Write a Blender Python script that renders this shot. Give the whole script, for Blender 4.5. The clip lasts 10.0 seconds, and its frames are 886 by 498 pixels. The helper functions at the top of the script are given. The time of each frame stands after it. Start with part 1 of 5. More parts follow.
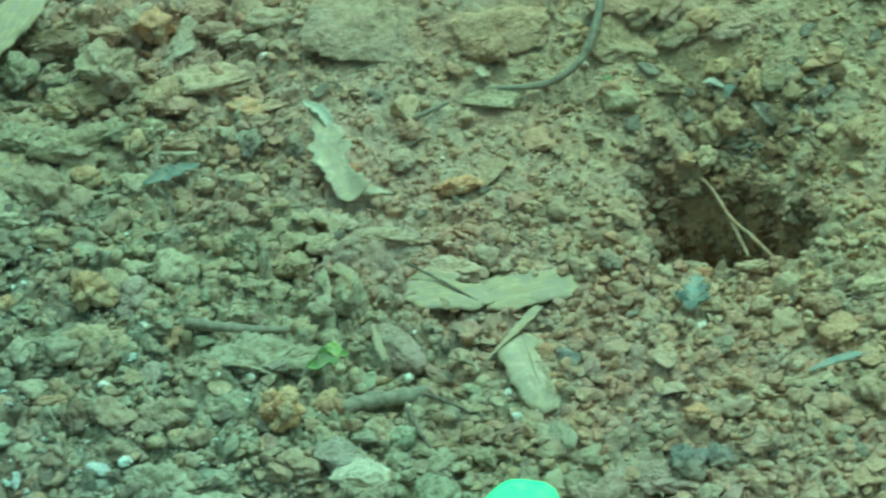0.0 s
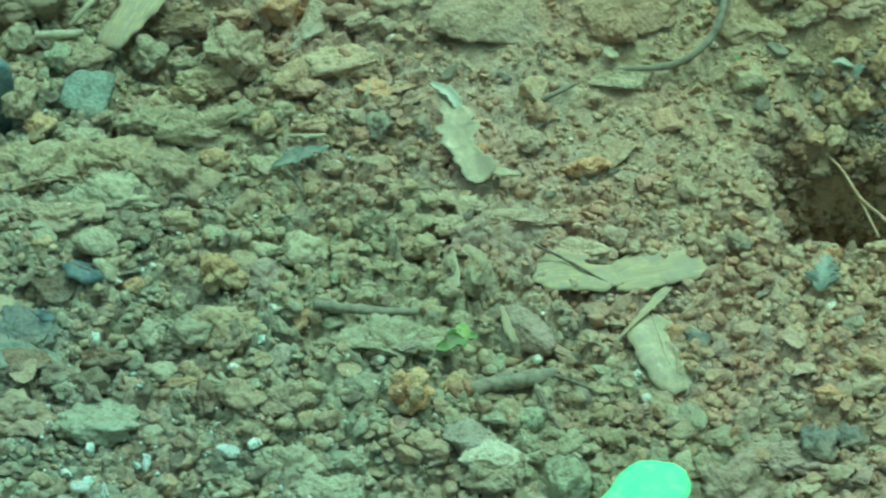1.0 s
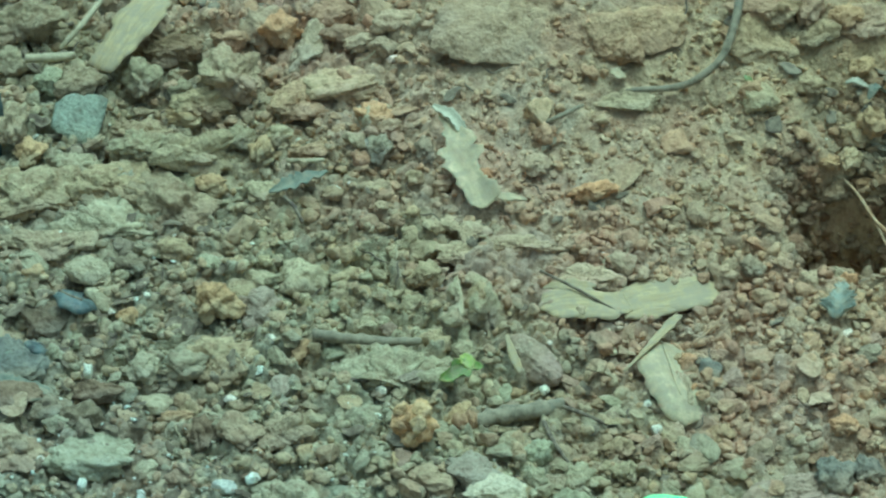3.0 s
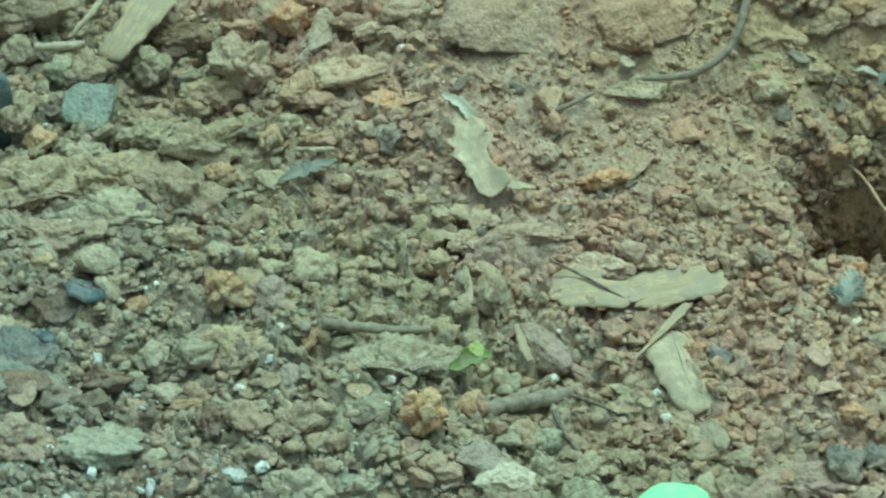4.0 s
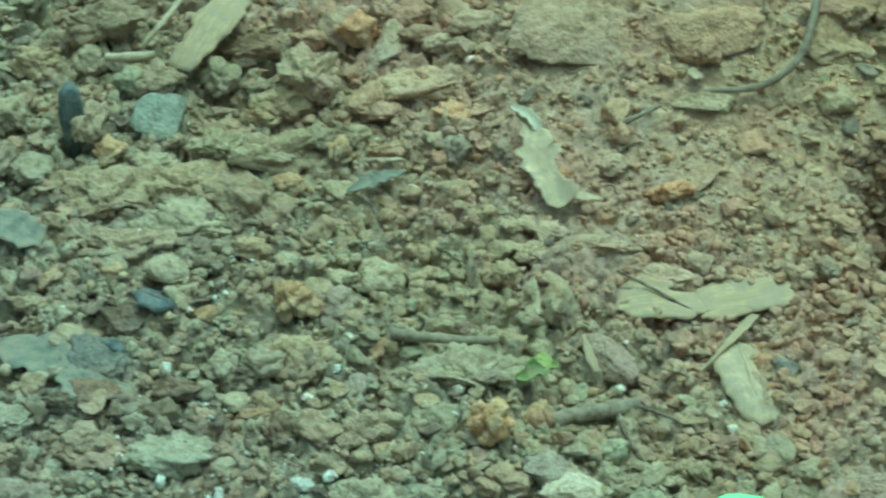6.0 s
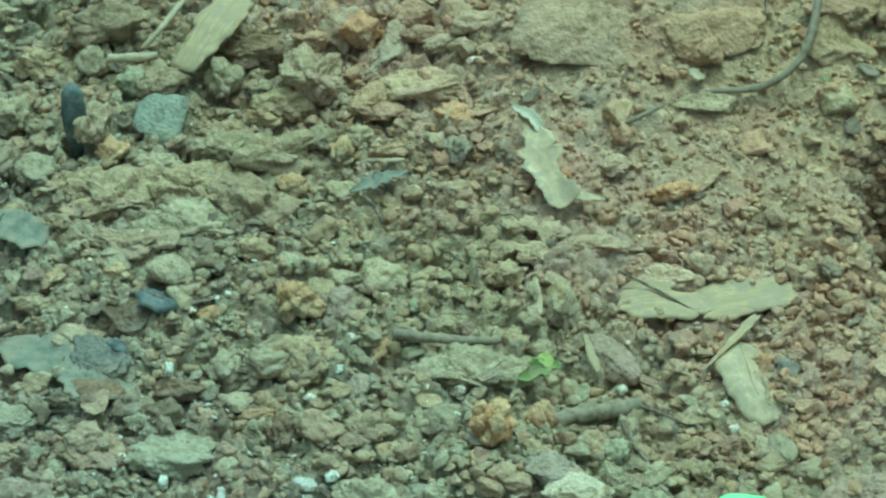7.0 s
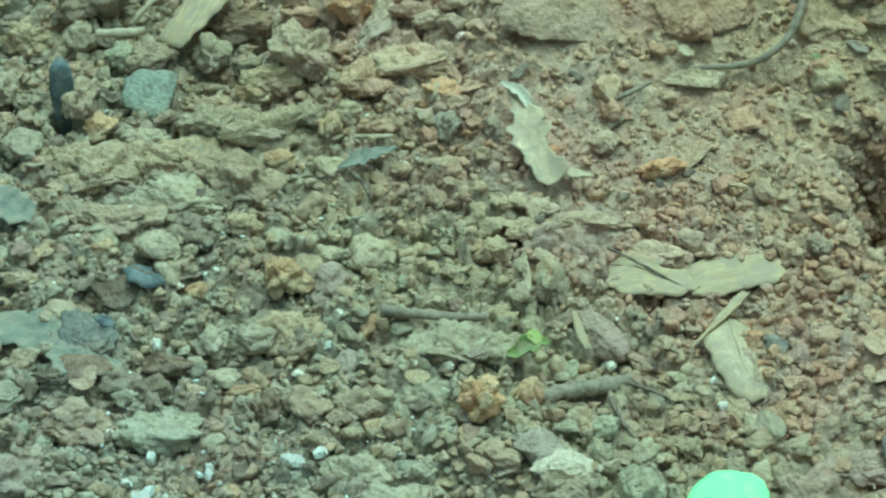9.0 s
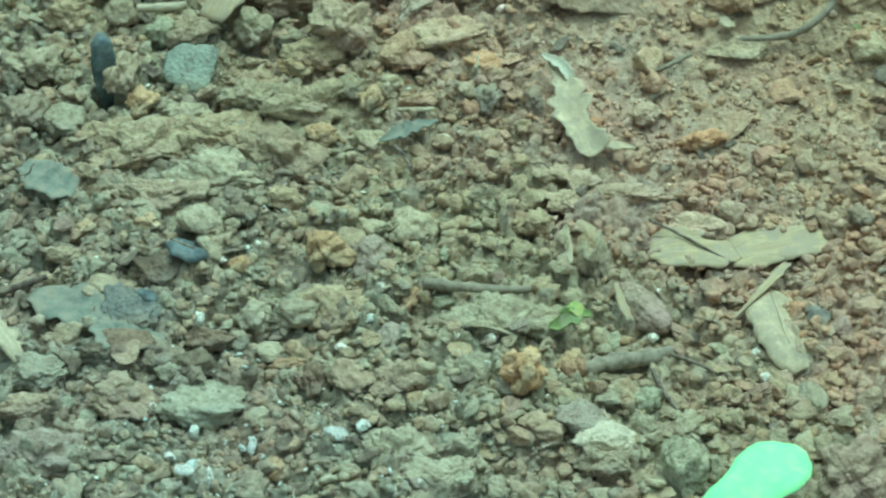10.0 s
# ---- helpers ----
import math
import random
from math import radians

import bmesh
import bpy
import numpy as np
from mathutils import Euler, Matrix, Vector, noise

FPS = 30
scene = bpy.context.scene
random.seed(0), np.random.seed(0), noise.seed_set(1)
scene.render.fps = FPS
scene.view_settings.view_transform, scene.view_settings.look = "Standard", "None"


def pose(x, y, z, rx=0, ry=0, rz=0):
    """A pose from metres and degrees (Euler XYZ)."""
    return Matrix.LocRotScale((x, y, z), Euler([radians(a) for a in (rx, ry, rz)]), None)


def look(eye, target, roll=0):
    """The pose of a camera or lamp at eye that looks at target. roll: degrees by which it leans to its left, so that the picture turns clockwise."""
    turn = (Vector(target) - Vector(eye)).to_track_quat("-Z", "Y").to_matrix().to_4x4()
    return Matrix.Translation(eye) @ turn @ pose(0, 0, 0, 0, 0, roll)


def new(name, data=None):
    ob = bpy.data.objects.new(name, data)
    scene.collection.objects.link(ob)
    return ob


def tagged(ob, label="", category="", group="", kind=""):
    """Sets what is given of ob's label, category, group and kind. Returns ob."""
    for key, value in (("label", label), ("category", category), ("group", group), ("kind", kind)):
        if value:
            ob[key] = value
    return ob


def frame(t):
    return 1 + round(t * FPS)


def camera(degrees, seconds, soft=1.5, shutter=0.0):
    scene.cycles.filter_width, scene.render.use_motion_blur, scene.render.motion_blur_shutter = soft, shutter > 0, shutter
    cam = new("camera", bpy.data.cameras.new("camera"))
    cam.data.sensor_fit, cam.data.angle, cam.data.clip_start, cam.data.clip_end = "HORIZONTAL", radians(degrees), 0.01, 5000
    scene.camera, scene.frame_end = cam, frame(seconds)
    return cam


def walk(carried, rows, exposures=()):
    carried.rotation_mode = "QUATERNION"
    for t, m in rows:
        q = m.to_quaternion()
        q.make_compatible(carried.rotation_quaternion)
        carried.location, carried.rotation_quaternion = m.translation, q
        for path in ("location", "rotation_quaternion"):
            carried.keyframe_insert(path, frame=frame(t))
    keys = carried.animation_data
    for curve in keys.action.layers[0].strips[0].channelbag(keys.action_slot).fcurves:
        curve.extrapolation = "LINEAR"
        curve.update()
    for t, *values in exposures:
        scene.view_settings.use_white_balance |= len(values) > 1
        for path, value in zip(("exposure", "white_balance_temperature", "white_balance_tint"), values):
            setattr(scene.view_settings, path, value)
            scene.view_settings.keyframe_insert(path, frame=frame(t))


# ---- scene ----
cam = camera(12.0, 10.0, soft=2.35, shutter=0.4)
# seconds, eye x, y, z, then degrees: turn, tilt from level, lean to the left
ROWS = [
    (0, 0.0000, -0.8753, 0.7881, -2.454, -42.041, 2.080),
    (0.2, 0.0000, -0.8736, 0.7866, -1.806, -42.208, 1.761),
    (0.5, 0.0000, -0.8738, 0.7868, -1.027, -42.348, 1.150),
    (0.7, 0.0000, -0.8753, 0.7882, -0.609, -42.368, 0.863),
    (1, 0.0000, -0.8747, 0.7876, -0.098, -42.331, 0.330),
    (1.5, 0.0000, -0.8673, 0.7809, 0.404, -42.168, -0.135),
    (2, 0.0000, -0.8524, 0.7675, 0.369, -42.061, -0.168),
    (2.5, 0.0000, -0.8487, 0.7641, -0.000, -42.000, -0.000),
    (2.7, 0.0000, -0.8482, 0.7637, -0.094, -41.966, 0.072),
    (3.8, 0.0000, -0.8486, 0.7641, 0.188, -42.026, -0.207),
    (4, 0.0000, -0.8483, 0.7638, 0.128, -42.120, -0.120),
    (4.5, 0.0000, -0.8470, 0.7627, -0.230, -42.365, 0.048),
    (5, 0.0000, -0.8462, 0.7619, -0.728, -42.356, 0.306),
    (5.2, 0.0000, -0.8468, 0.7624, -0.695, -42.305, 0.332),
    (5.5, 0.0000, -0.8490, 0.7644, -0.169, -42.192, 0.066),
    (5.7, 0.0000, -0.8488, 0.7642, 0.437, -42.107, -0.178),
    (6, 0.0000, -0.8516, 0.7668, 1.366, -41.970, -0.733),
    (6.2, 0.0000, -0.8521, 0.7673, 1.795, -41.911, -0.963),
    (7.3, 0.0000, -0.8531, 0.7681, 1.134, -41.996, -0.601),
    (7.5, 0.0000, -0.8531, 0.7681, 0.965, -42.017, -0.458),
    (8, 0.0000, -0.8522, 0.7673, 0.849, -42.054, -0.303),
    (8.5, 0.0000, -0.8519, 0.7670, 0.943, -42.122, -0.348),
    (9, 0.0000, -0.8516, 0.7668, 1.200, -42.290, -0.561),
    (9.5, 0.0000, -0.8519, 0.7671, 1.529, -42.504, -0.915),
    (10, 0.0000, -0.8527, 0.7678, 1.976, -42.651, -1.350),
]
EXPOSURES = [
    (0.0, 0.0, 3990, -63),
    (0.5, 0.03, 4060, -62),
    (1.5, 0.03, 4200, -56),
    (2.5, -0.04, 4280, -38),
    (4.0, 0.03, 4500, -33),
    (5.0, 0.06, 4620, -32),
    (6.0, -0.02, 4400, -43),
    (8.0, 0.08, 4400, -39),
    (10.0, 0.14, 4450, -34),
]
walk(cam, [(t, pose(x, y, z, 90 + tilt, 0, turn) @ pose(0, 0, 0, 0, 0, lean)) for t, x, y, z, turn, tilt, lean in ROWS], EXPOSURES)

# ---- light: open shade under a bright sky, brightest from the far side ----
SUN_HEIGHT, SUN_ROUND = radians(70), radians(20)
world = bpy.data.worlds.new("sky")
scene.world = world
world.use_nodes = True
sky = world.node_tree.nodes.new("ShaderNodeTexSky")
sky.sky_type, sky.sun_disc = "NISHITA", False
sky.dust_density, sky.ozone_density, sky.air_density = 7.0, 0.0, 0.8
sky.sun_elevation, sky.sun_rotation = SUN_HEIGHT, SUN_ROUND
sky_light = world.node_tree.nodes["Background"]
sky_light.inputs["Strength"].default_value = 0.135
haze = world.node_tree.nodes.new("ShaderNodeHueSaturation")
haze.inputs["Saturation"].default_value = 0.3
world.node_tree.links.new(sky.outputs[0], haze.inputs["Color"])
world.node_tree.links.new(haze.outputs[0], sky_light.inputs["Color"])
sun = new("sun", bpy.data.lights.new("sun", "SUN"))
sun.data.energy, sun.data.angle, sun.data.color = 0.95, radians(50), (1.0, 0.96, 0.89)
toward = Vector((math.sin(SUN_ROUND) * math.cos(SUN_HEIGHT), math.cos(SUN_ROUND) * math.cos(SUN_HEIGHT), math.sin(SUN_HEIGHT)))
sun.matrix_world = look(toward * 3, (0, 0, 0))


# ---- materials ----
class Surface:
    """A small kit for node materials, in true size."""

    def __init__(self, name, rough=0.9, spec=0.25):
        self.mat = bpy.data.materials.new(name)
        self.mat.use_nodes = True
        self.nodes, self.links = self.mat.node_tree.nodes, self.mat.node_tree.links
        self.skin = self.nodes["Principled BSDF"]
        self.skin.inputs["Roughness"].default_value = rough
        self.skin.inputs["Specular IOR Level"].default_value = spec
        self.place = None

    def add(self, kind, **inputs):
        node = self.nodes.new(kind)
        for key, value in inputs.items():
            node.inputs[key.replace("_", " ")].default_value = value
        return node

    def where(self, local):
        if local:
            self.place = self.add("ShaderNodeTexCoord").outputs["Object"]
        else:
            self.place = self.add("ShaderNodeNewGeometry").outputs["Position"]

    def noise(self, size, detail=4.0, rough=0.6, stretch=None):
        tex = self.add("ShaderNodeTexNoise", Scale=1.0 / size, Detail=detail, Roughness=rough)
        place = self.place
        if stretch:
            scale = self.add("ShaderNodeMapping")
            scale.inputs["Scale"].default_value = stretch
            self.links.new(place, scale.inputs[0])
            place = scale.outputs[0]
        self.links.new(place, tex.inputs["Vector"])
        return tex.outputs["Fac"]

    def cells(self, size):
        tex = self.add("ShaderNodeTexVoronoi", Scale=1.0 / size)
        self.links.new(self.place, tex.inputs["Vector"])
        return tex

    def ramp(self, value, *stops):
        node = self.nodes.new("ShaderNodeValToRGB")
        bar = node.color_ramp
        while len(bar.elements) < len(stops):
            bar.elements.new(0.5)
        for e, (at, colour) in zip(bar.elements, stops):
            e.position, e.color = at, (*colour, 1)
        self.links.new(value, node.inputs[0])
        return node.outputs[0]

    def mix(self, amount, a, b, how="MIX"):
        node = self.nodes.new("ShaderNodeMix")
        node.data_type, node.blend_type = "RGBA", how
        for value, slot in ((amount, 0), (a, 6), (b, 7)):
            if isinstance(value, (int, float)):
                node.inputs[slot].default_value = value
            elif isinstance(value, tuple):
                node.inputs[slot].default_value = (*value, 1)
            else:
                self.links.new(value, node.inputs[slot])
        return node.outputs[2]

    def colour(self, socket):
        self.links.new(socket, self.skin.inputs["Base Color"])

    def bump(self, depth, *values):
        last = None
        for height, strength in values:
            node = self.add("ShaderNodeBump", Strength=strength, Distance=depth)
            self.links.new(height, node.inputs["Height"])
            if last:
                self.links.new(last, node.inputs["Normal"])
            last = node.outputs[0]
        self.links.new(last, self.skin.inputs["Normal"])


def earth(name, light, middle, dark, local, island=False, blotch=(0.46, 0.32, 0.195), much=0.75, ash=0.4):
    """Crumbly clay soil: three tones, reddish and greyish blotches, fine grains."""
    s = Surface(name, 0.93, 0.2)
    s.where(local)
    tone = s.ramp(s.noise(0.004, 6, 0.68), (0.30, dark), (0.47, middle), (0.68, light))
    wide = s.ramp(s.noise(0.03, 4, 0.6), (0.46, (0, 0, 0)), (0.62, (much, much, much)))
    tone = s.mix(wide, tone, blotch)
    grey = s.ramp(s.noise(0.017, 5, 0.6), (0.48, (0, 0, 0)), (0.66, (ash, ash, ash)))
    tone = s.mix(grey, tone, (0.39, 0.36, 0.265))
    # browner clay towards the burrow bank, greyer silt on the other side
    spot = s.add("ShaderNodeSeparateXYZ")
    s.links.new(s.add("ShaderNodeNewGeometry").outputs["Position"], spot.inputs[0])
    drift = s.add("ShaderNodeMath")
    drift.operation = "MULTIPLY_ADD"
    s.links.new(s.noise(0.02, 4, 0.6), drift.inputs[0])
    drift.inputs[1].default_value = 0.14
    lean = s.add("ShaderNodeMath")
    lean.operation = "MULTIPLY_ADD"
    s.links.new(spot.outputs["Y"], lean.inputs[0])
    lean.inputs[1].default_value = 0.9
    s.links.new(spot.outputs["X"], lean.inputs[2])
    s.links.new(lean.outputs[0], drift.inputs[2])
    shift = s.add("ShaderNodeMath")
    shift.operation = "ADD"
    s.links.new(drift.outputs[0], shift.inputs[0])
    shift.inputs[1].default_value = 0.1
    tint = s.ramp(shift.outputs[0], (0.0, (0.90, 1.0, 1.11)), (0.09, (0.92, 1.0, 1.04)), (0.14, (0.94, 1.0, 0.98)), (0.20, (1.09, 1.02, 1.07)), (0.33, (1.08, 1.01, 0.90)))
    reach = s.add("ShaderNodeVectorMath")
    reach.operation = "LENGTH"
    s.links.new(spot.inputs[0].links[0].from_socket, reach.inputs[0])
    near = s.ramp(reach.outputs["Value"], (0.20, (1, 1, 1)), (0.55, (0, 0, 0)))
    tone = s.mix(near, tone, tint, "MULTIPLY")
    grain = s.cells(0.0011)
    speck = s.ramp(grain.outputs["Color"], (0.12, (0.62, 0.58, 0.53)), (0.4, (1, 1, 1)), (0.9, (1.12, 1.1, 1.05)))
    tone = s.mix(0.5, tone, speck, "MULTIPLY")
    if island:
        chance = s.add("ShaderNodeNewGeometry").outputs["Random Per Island"]
    else:
        chance = s.add("ShaderNodeObjectInfo").outputs["Random"]
    if local or island:
        own = s.ramp(chance, (0.0, (0.82, 0.76, 0.72)), (0.2, (1.08, 0.92, 0.82)), (0.4, (0.95, 0.97, 0.94)), (0.6, (1.14, 1.0, 0.84)), (0.8, (0.98, 1.0, 0.96)), (1.0, (1.22, 1.19, 1.12)))
        tone = s.mix(0.85, tone, own, "MULTIPLY")
    s.colour(tone)
    s.bump(0.0011, (s.noise(0.0045, 6, 0.7), 0.9), (grain.outputs["Distance"], 0.35), (s.noise(0.0012, 5, 0.7), 0.55))
    return s.mat


OCHRE = ((0.58, 0.475, 0.29), (0.46, 0.36, 0.215), (0.30, 0.21, 0.12))
M = {
    "ground": earth("ground_soil", *OCHRE, False),
    "pale_grit": earth("pale_grit", (0.66, 0.56, 0.37), (0.55, 0.45, 0.28), (0.38, 0.29, 0.17), False, True, (0.60, 0.42, 0.26), 0.5),
    "crumb": earth("crumb_soil", *OCHRE, False, True),
    "soil": earth("clod_soil", *OCHRE, True),
    "pale": earth("pale_soil", (0.60, 0.51, 0.32), (0.49, 0.41, 0.245), (0.32, 0.25, 0.145), True, False, (0.5, 0.4, 0.28), 0.3),
    "orange": earth("orange_clay", (0.66, 0.47, 0.26), (0.55, 0.37, 0.19), (0.34, 0.21, 0.105), True, False, (0.46, 0.35, 0.2), 0.6),
    "apricot": earth("apricot_clay", (0.80, 0.57, 0.36), (0.72, 0.47, 0.23), (0.46, 0.27, 0.12), True, False, (0.74, 0.50, 0.26), 0.4, 0.03),
    "red": earth("red_clay", (0.52, 0.35, 0.20), (0.42, 0.26, 0.145), (0.25, 0.12, 0.07), True, False, (0.42, 0.17, 0.09), 0.5),
    "pink": earth("pink_clay", (0.53, 0.41, 0.28), (0.43, 0.32, 0.215), (0.26, 0.185, 0.12), True, False, (0.48, 0.32, 0.23), 0.6),
    "grey": earth("grey_stone", (0.46, 0.39, 0.25), (0.36, 0.30, 0.185), (0.19, 0.16, 0.105), True, False, (0.31, 0.28, 0.22), 0.4),
    "dark": earth("dark_soil", (0.36, 0.275, 0.165), (0.265, 0.195, 0.115), (0.15, 0.105, 0.06), True, False, (0.2, 0.13, 0.09), 0.4),
    "slate": earth("blue_grey_stone", (0.33, 0.315, 0.235), (0.245, 0.235, 0.18), (0.135, 0.125, 0.10), True, False, (0.40, 0.33, 0.2), 0.8),
    "cream": earth("cream_stone", (0.76, 0.68, 0.50), (0.64, 0.56, 0.40), (0.40, 0.32, 0.21), True, False, (0.5, 0.41, 0.27), 0.5, 0.1),
    # dark red-brown crumbs; inside the burrow this colour includes the shade
    "dark_crumb": earth("dark_crumb_soil", (0.36, 0.28, 0.175), (0.26, 0.195, 0.12), (0.15, 0.105, 0.065), False, True, (0.28, 0.18, 0.115), 0.5, 0.4),
    "bluish": earth("bluish_slab", (0.45, 0.42, 0.31), (0.37, 0.345, 0.25), (0.24, 0.21, 0.15), True, False, (0.42, 0.36, 0.23), 0.6),
    "white": earth("white_grit", (0.92, 0.86, 0.68), (0.84, 0.78, 0.60), (0.58, 0.55, 0.45), True, False, (0.86, 0.83, 0.74), 0.2, 0.05),
    "white_many": earth("white_grit_spread", (0.92, 0.86, 0.68), (0.82, 0.76, 0.58), (0.62, 0.58, 0.47), False, True, (0.78, 0.74, 0.64), 0.3, 0.1),
}


def plant(name, light, dark, along=(1, 1, 1), rough=0.6, grain=0.003, through_light=0.0, spots=None, dusty=0.65):
    """Leaf, straw or bark: fibres drawn along one way and blotches."""
    s = Surface(name, rough, 0.35)
    s.where(True)
    tone = s.ramp(s.noise(grain, 5, 0.65, along), (0.32, dark), (0.66, light))
    if spots:
        tone = s.mix(s.ramp(s.noise(0.006, 4, 0.6), (0.5, (0, 0, 0)), (0.66, (0.8, 0.8, 0.8))), tone, spots)
    dust = s.ramp(s.noise(0.0034, 7, 0.72), (0.43, (0, 0, 0)), (0.60, (dusty, dusty, dusty)))
    s.colour(s.mix(dust, tone, (0.40, 0.325, 0.2)))
    s.skin.inputs["Subsurface Weight"].default_value = through_light
    s.skin.inputs["Subsurface Scale"].default_value = 0.002
    s.bump(0.0005, (s.noise(grain * 0.7, 5, 0.7, along), 0.6), (s.noise(0.006, 3), 0.4))
    return s.mat


M["wood"] = plant("pale_wood", (0.60, 0.47, 0.24), (0.36, 0.27, 0.13), (0.07, 1.5, 1), 0.85, 0.0018, 0.0, (0.45, 0.35, 0.2), 0.95)
M["straw"] = plant("straw", (0.66, 0.56, 0.34), (0.42, 0.33, 0.17), (0.3, 2, 1), 0.6, 0.002)
M["bark"] = plant("grey_bark", (0.36, 0.30, 0.19), (0.17, 0.135, 0.08), (1, 1, 1), 0.85, 0.0016, 0.0, (0.27, 0.24, 0.165))
M["dark_bark"] = plant("dark_bark", (0.16, 0.12, 0.08), (0.065, 0.043, 0.032), (1, 1, 1), 0.85, 0.0016)
M["root"] = plant("pale_root", (0.55, 0.35, 0.17), (0.34, 0.19, 0.08), (1, 1, 1), 0.6, 0.002)
M["bleached"] = plant("bleached_leaf", (0.66, 0.60, 0.40), (0.46, 0.40, 0.26), (1, 1, 1), 0.6, 0.003, 0.0, None, 0.3)
M["dead_leaf"] = plant("tan_dead_leaf", (0.68, 0.55, 0.31), (0.36, 0.28, 0.15), (0.35, 1.2, 1), 0.7, 0.004, 0.05, (0.33, 0.26, 0.145), 0.9)
M["shred"] = plant("brown_shreds", (0.20, 0.155, 0.095), (0.08, 0.058, 0.038), (1, 1, 1), 0.85, 0.004)
M["grey_leaf"] = plant("grey_green_dead_leaf", (0.27, 0.275, 0.19), (0.15, 0.155, 0.11), (1, 1, 1), 0.75, 0.004, 0.0, (0.33, 0.28, 0.18), 0.4)
M["slate_leaf"] = plant("blue_grey_flake", (0.165, 0.205, 0.185), (0.035, 0.04, 0.036), (1, 1, 1), 0.38, 0.004, 0.0, None, 0.22)
M["ash_leaf"] = plant("ash_grey_leaf", (0.42, 0.43, 0.32), (0.25, 0.255, 0.19), (1, 1, 1), 0.7, 0.003, 0.0, (0.4, 0.34, 0.21), 0.75)
M["fresh"] = plant("fresh_green_leaf", (0.24, 0.33, 0.045), (0.11, 0.16, 0.03), (1, 1, 1), 0.45, 0.003, 0.1, (0.40, 0.40, 0.13))
M["lime"] = plant("yellow_green_leaf", (0.52, 0.55, 0.12), (0.30, 0.36, 0.07), (1, 1, 1), 0.5, 0.003, 0.1)
# the yellowish spots are the leaf's sheen, painted into its colour
M["mint"] = plant("pale_green_leaf", (0.50, 0.88, 0.36), (0.44, 0.85, 0.32), (0.5, 1, 1), 0.75, 0.006, 0.15, (0.60, 0.90, 0.36), 0.0)

# ---- the ground ----


def hashed(i, j, seed):
    """A repeatable value from 0 to 1 for each whole-numbered cell."""
    n = (i * 374761393 + j * 668265263 + seed * 974711) & 0xFFFFFFFF
    n = ((n ^ (n >> 13)) * 1274126177) & 0xFFFFFFFF
    return ((n ^ (n >> 16)) & 0xFFFF) / 65535.0


def soft_noise(x, y, seed):
    """Smooth noise from 0 to 1 with cells one unit wide."""
    x, y = np.asarray(x, float), np.asarray(y, float)
    i, j = np.floor(x).astype(np.int64), np.floor(y).astype(np.int64)
    u, v = x - i, y - j
    u, v = u * u * (3 - 2 * u), v * v * (3 - 2 * v)
    a = hashed(i, j, seed) * (1 - u) + hashed(i + 1, j, seed) * u
    b = hashed(i, j + 1, seed) * (1 - u) + hashed(i + 1, j + 1, seed) * u
    return a * (1 - v) + b * v


def lumps(x, y, seed):
    """Packed rounded lumps, one to a cell: 0 in the joints, up to 1 on top."""
    x, y = np.asarray(x, float), np.asarray(y, float)
    i, j = np.floor(x).astype(np.int64), np.floor(y).astype(np.int64)
    top = np.zeros_like(x)
    for di in (-1, 0, 1):
        for dj in (-1, 0, 1):
            cx = i + di + 0.1 + 0.8 * hashed(i + di, j + dj, seed)
            cy = j + dj + 0.1 + 0.8 * hashed(i + di, j + dj, seed + 1)
            r = 0.45 + 0.45 * hashed(i + di, j + dj, seed + 2)
            d = 1 - ((x - cx) ** 2 + (y - cy) ** 2) / (r * r)
            top = np.maximum(top, np.sqrt(np.clip(d, 0, 1)) * r)
    return top


def plates(x, y, seed):
    """Broken, tilted faces, one to a cell, with joints between: about 0 on the mean, down to -1 in the joints."""
    x, y = np.asarray(x, float), np.asarray(y, float)
    i, j = np.floor(x).astype(np.int64), np.floor(y).astype(np.int64)
    first, second, high = np.full(x.shape, 9.0), np.full(x.shape, 9.0), np.zeros(x.shape)
    for di in (-1, 0, 1):
        for dj in (-1, 0, 1):
            a, b = i + di, j + dj
            dx, dy = x - a - hashed(a, b, seed), y - b - hashed(a, b, seed + 1)
            d = np.hypot(dx, dy)
            h = hashed(a, b, seed + 2) - 0.5 + 1.1 * (hashed(a, b, seed + 3) - 0.5) * dx + 1.1 * (hashed(a, b, seed + 4) - 0.5) * dy
            closer = d < first
            second = np.where(closer, first, np.minimum(second, d))
            high = np.where(closer, h, high)
            first = np.where(closer, d, first)
    return (high + 0.5) * smooth(0.0, 0.28, second - first) - 0.5


def smooth(a, b, v):
    w = np.clip((v - a) / (b - a), 0, 1)
    return w * w * (3 - 2 * w)


HOLE = (0.1185, 0.0100)


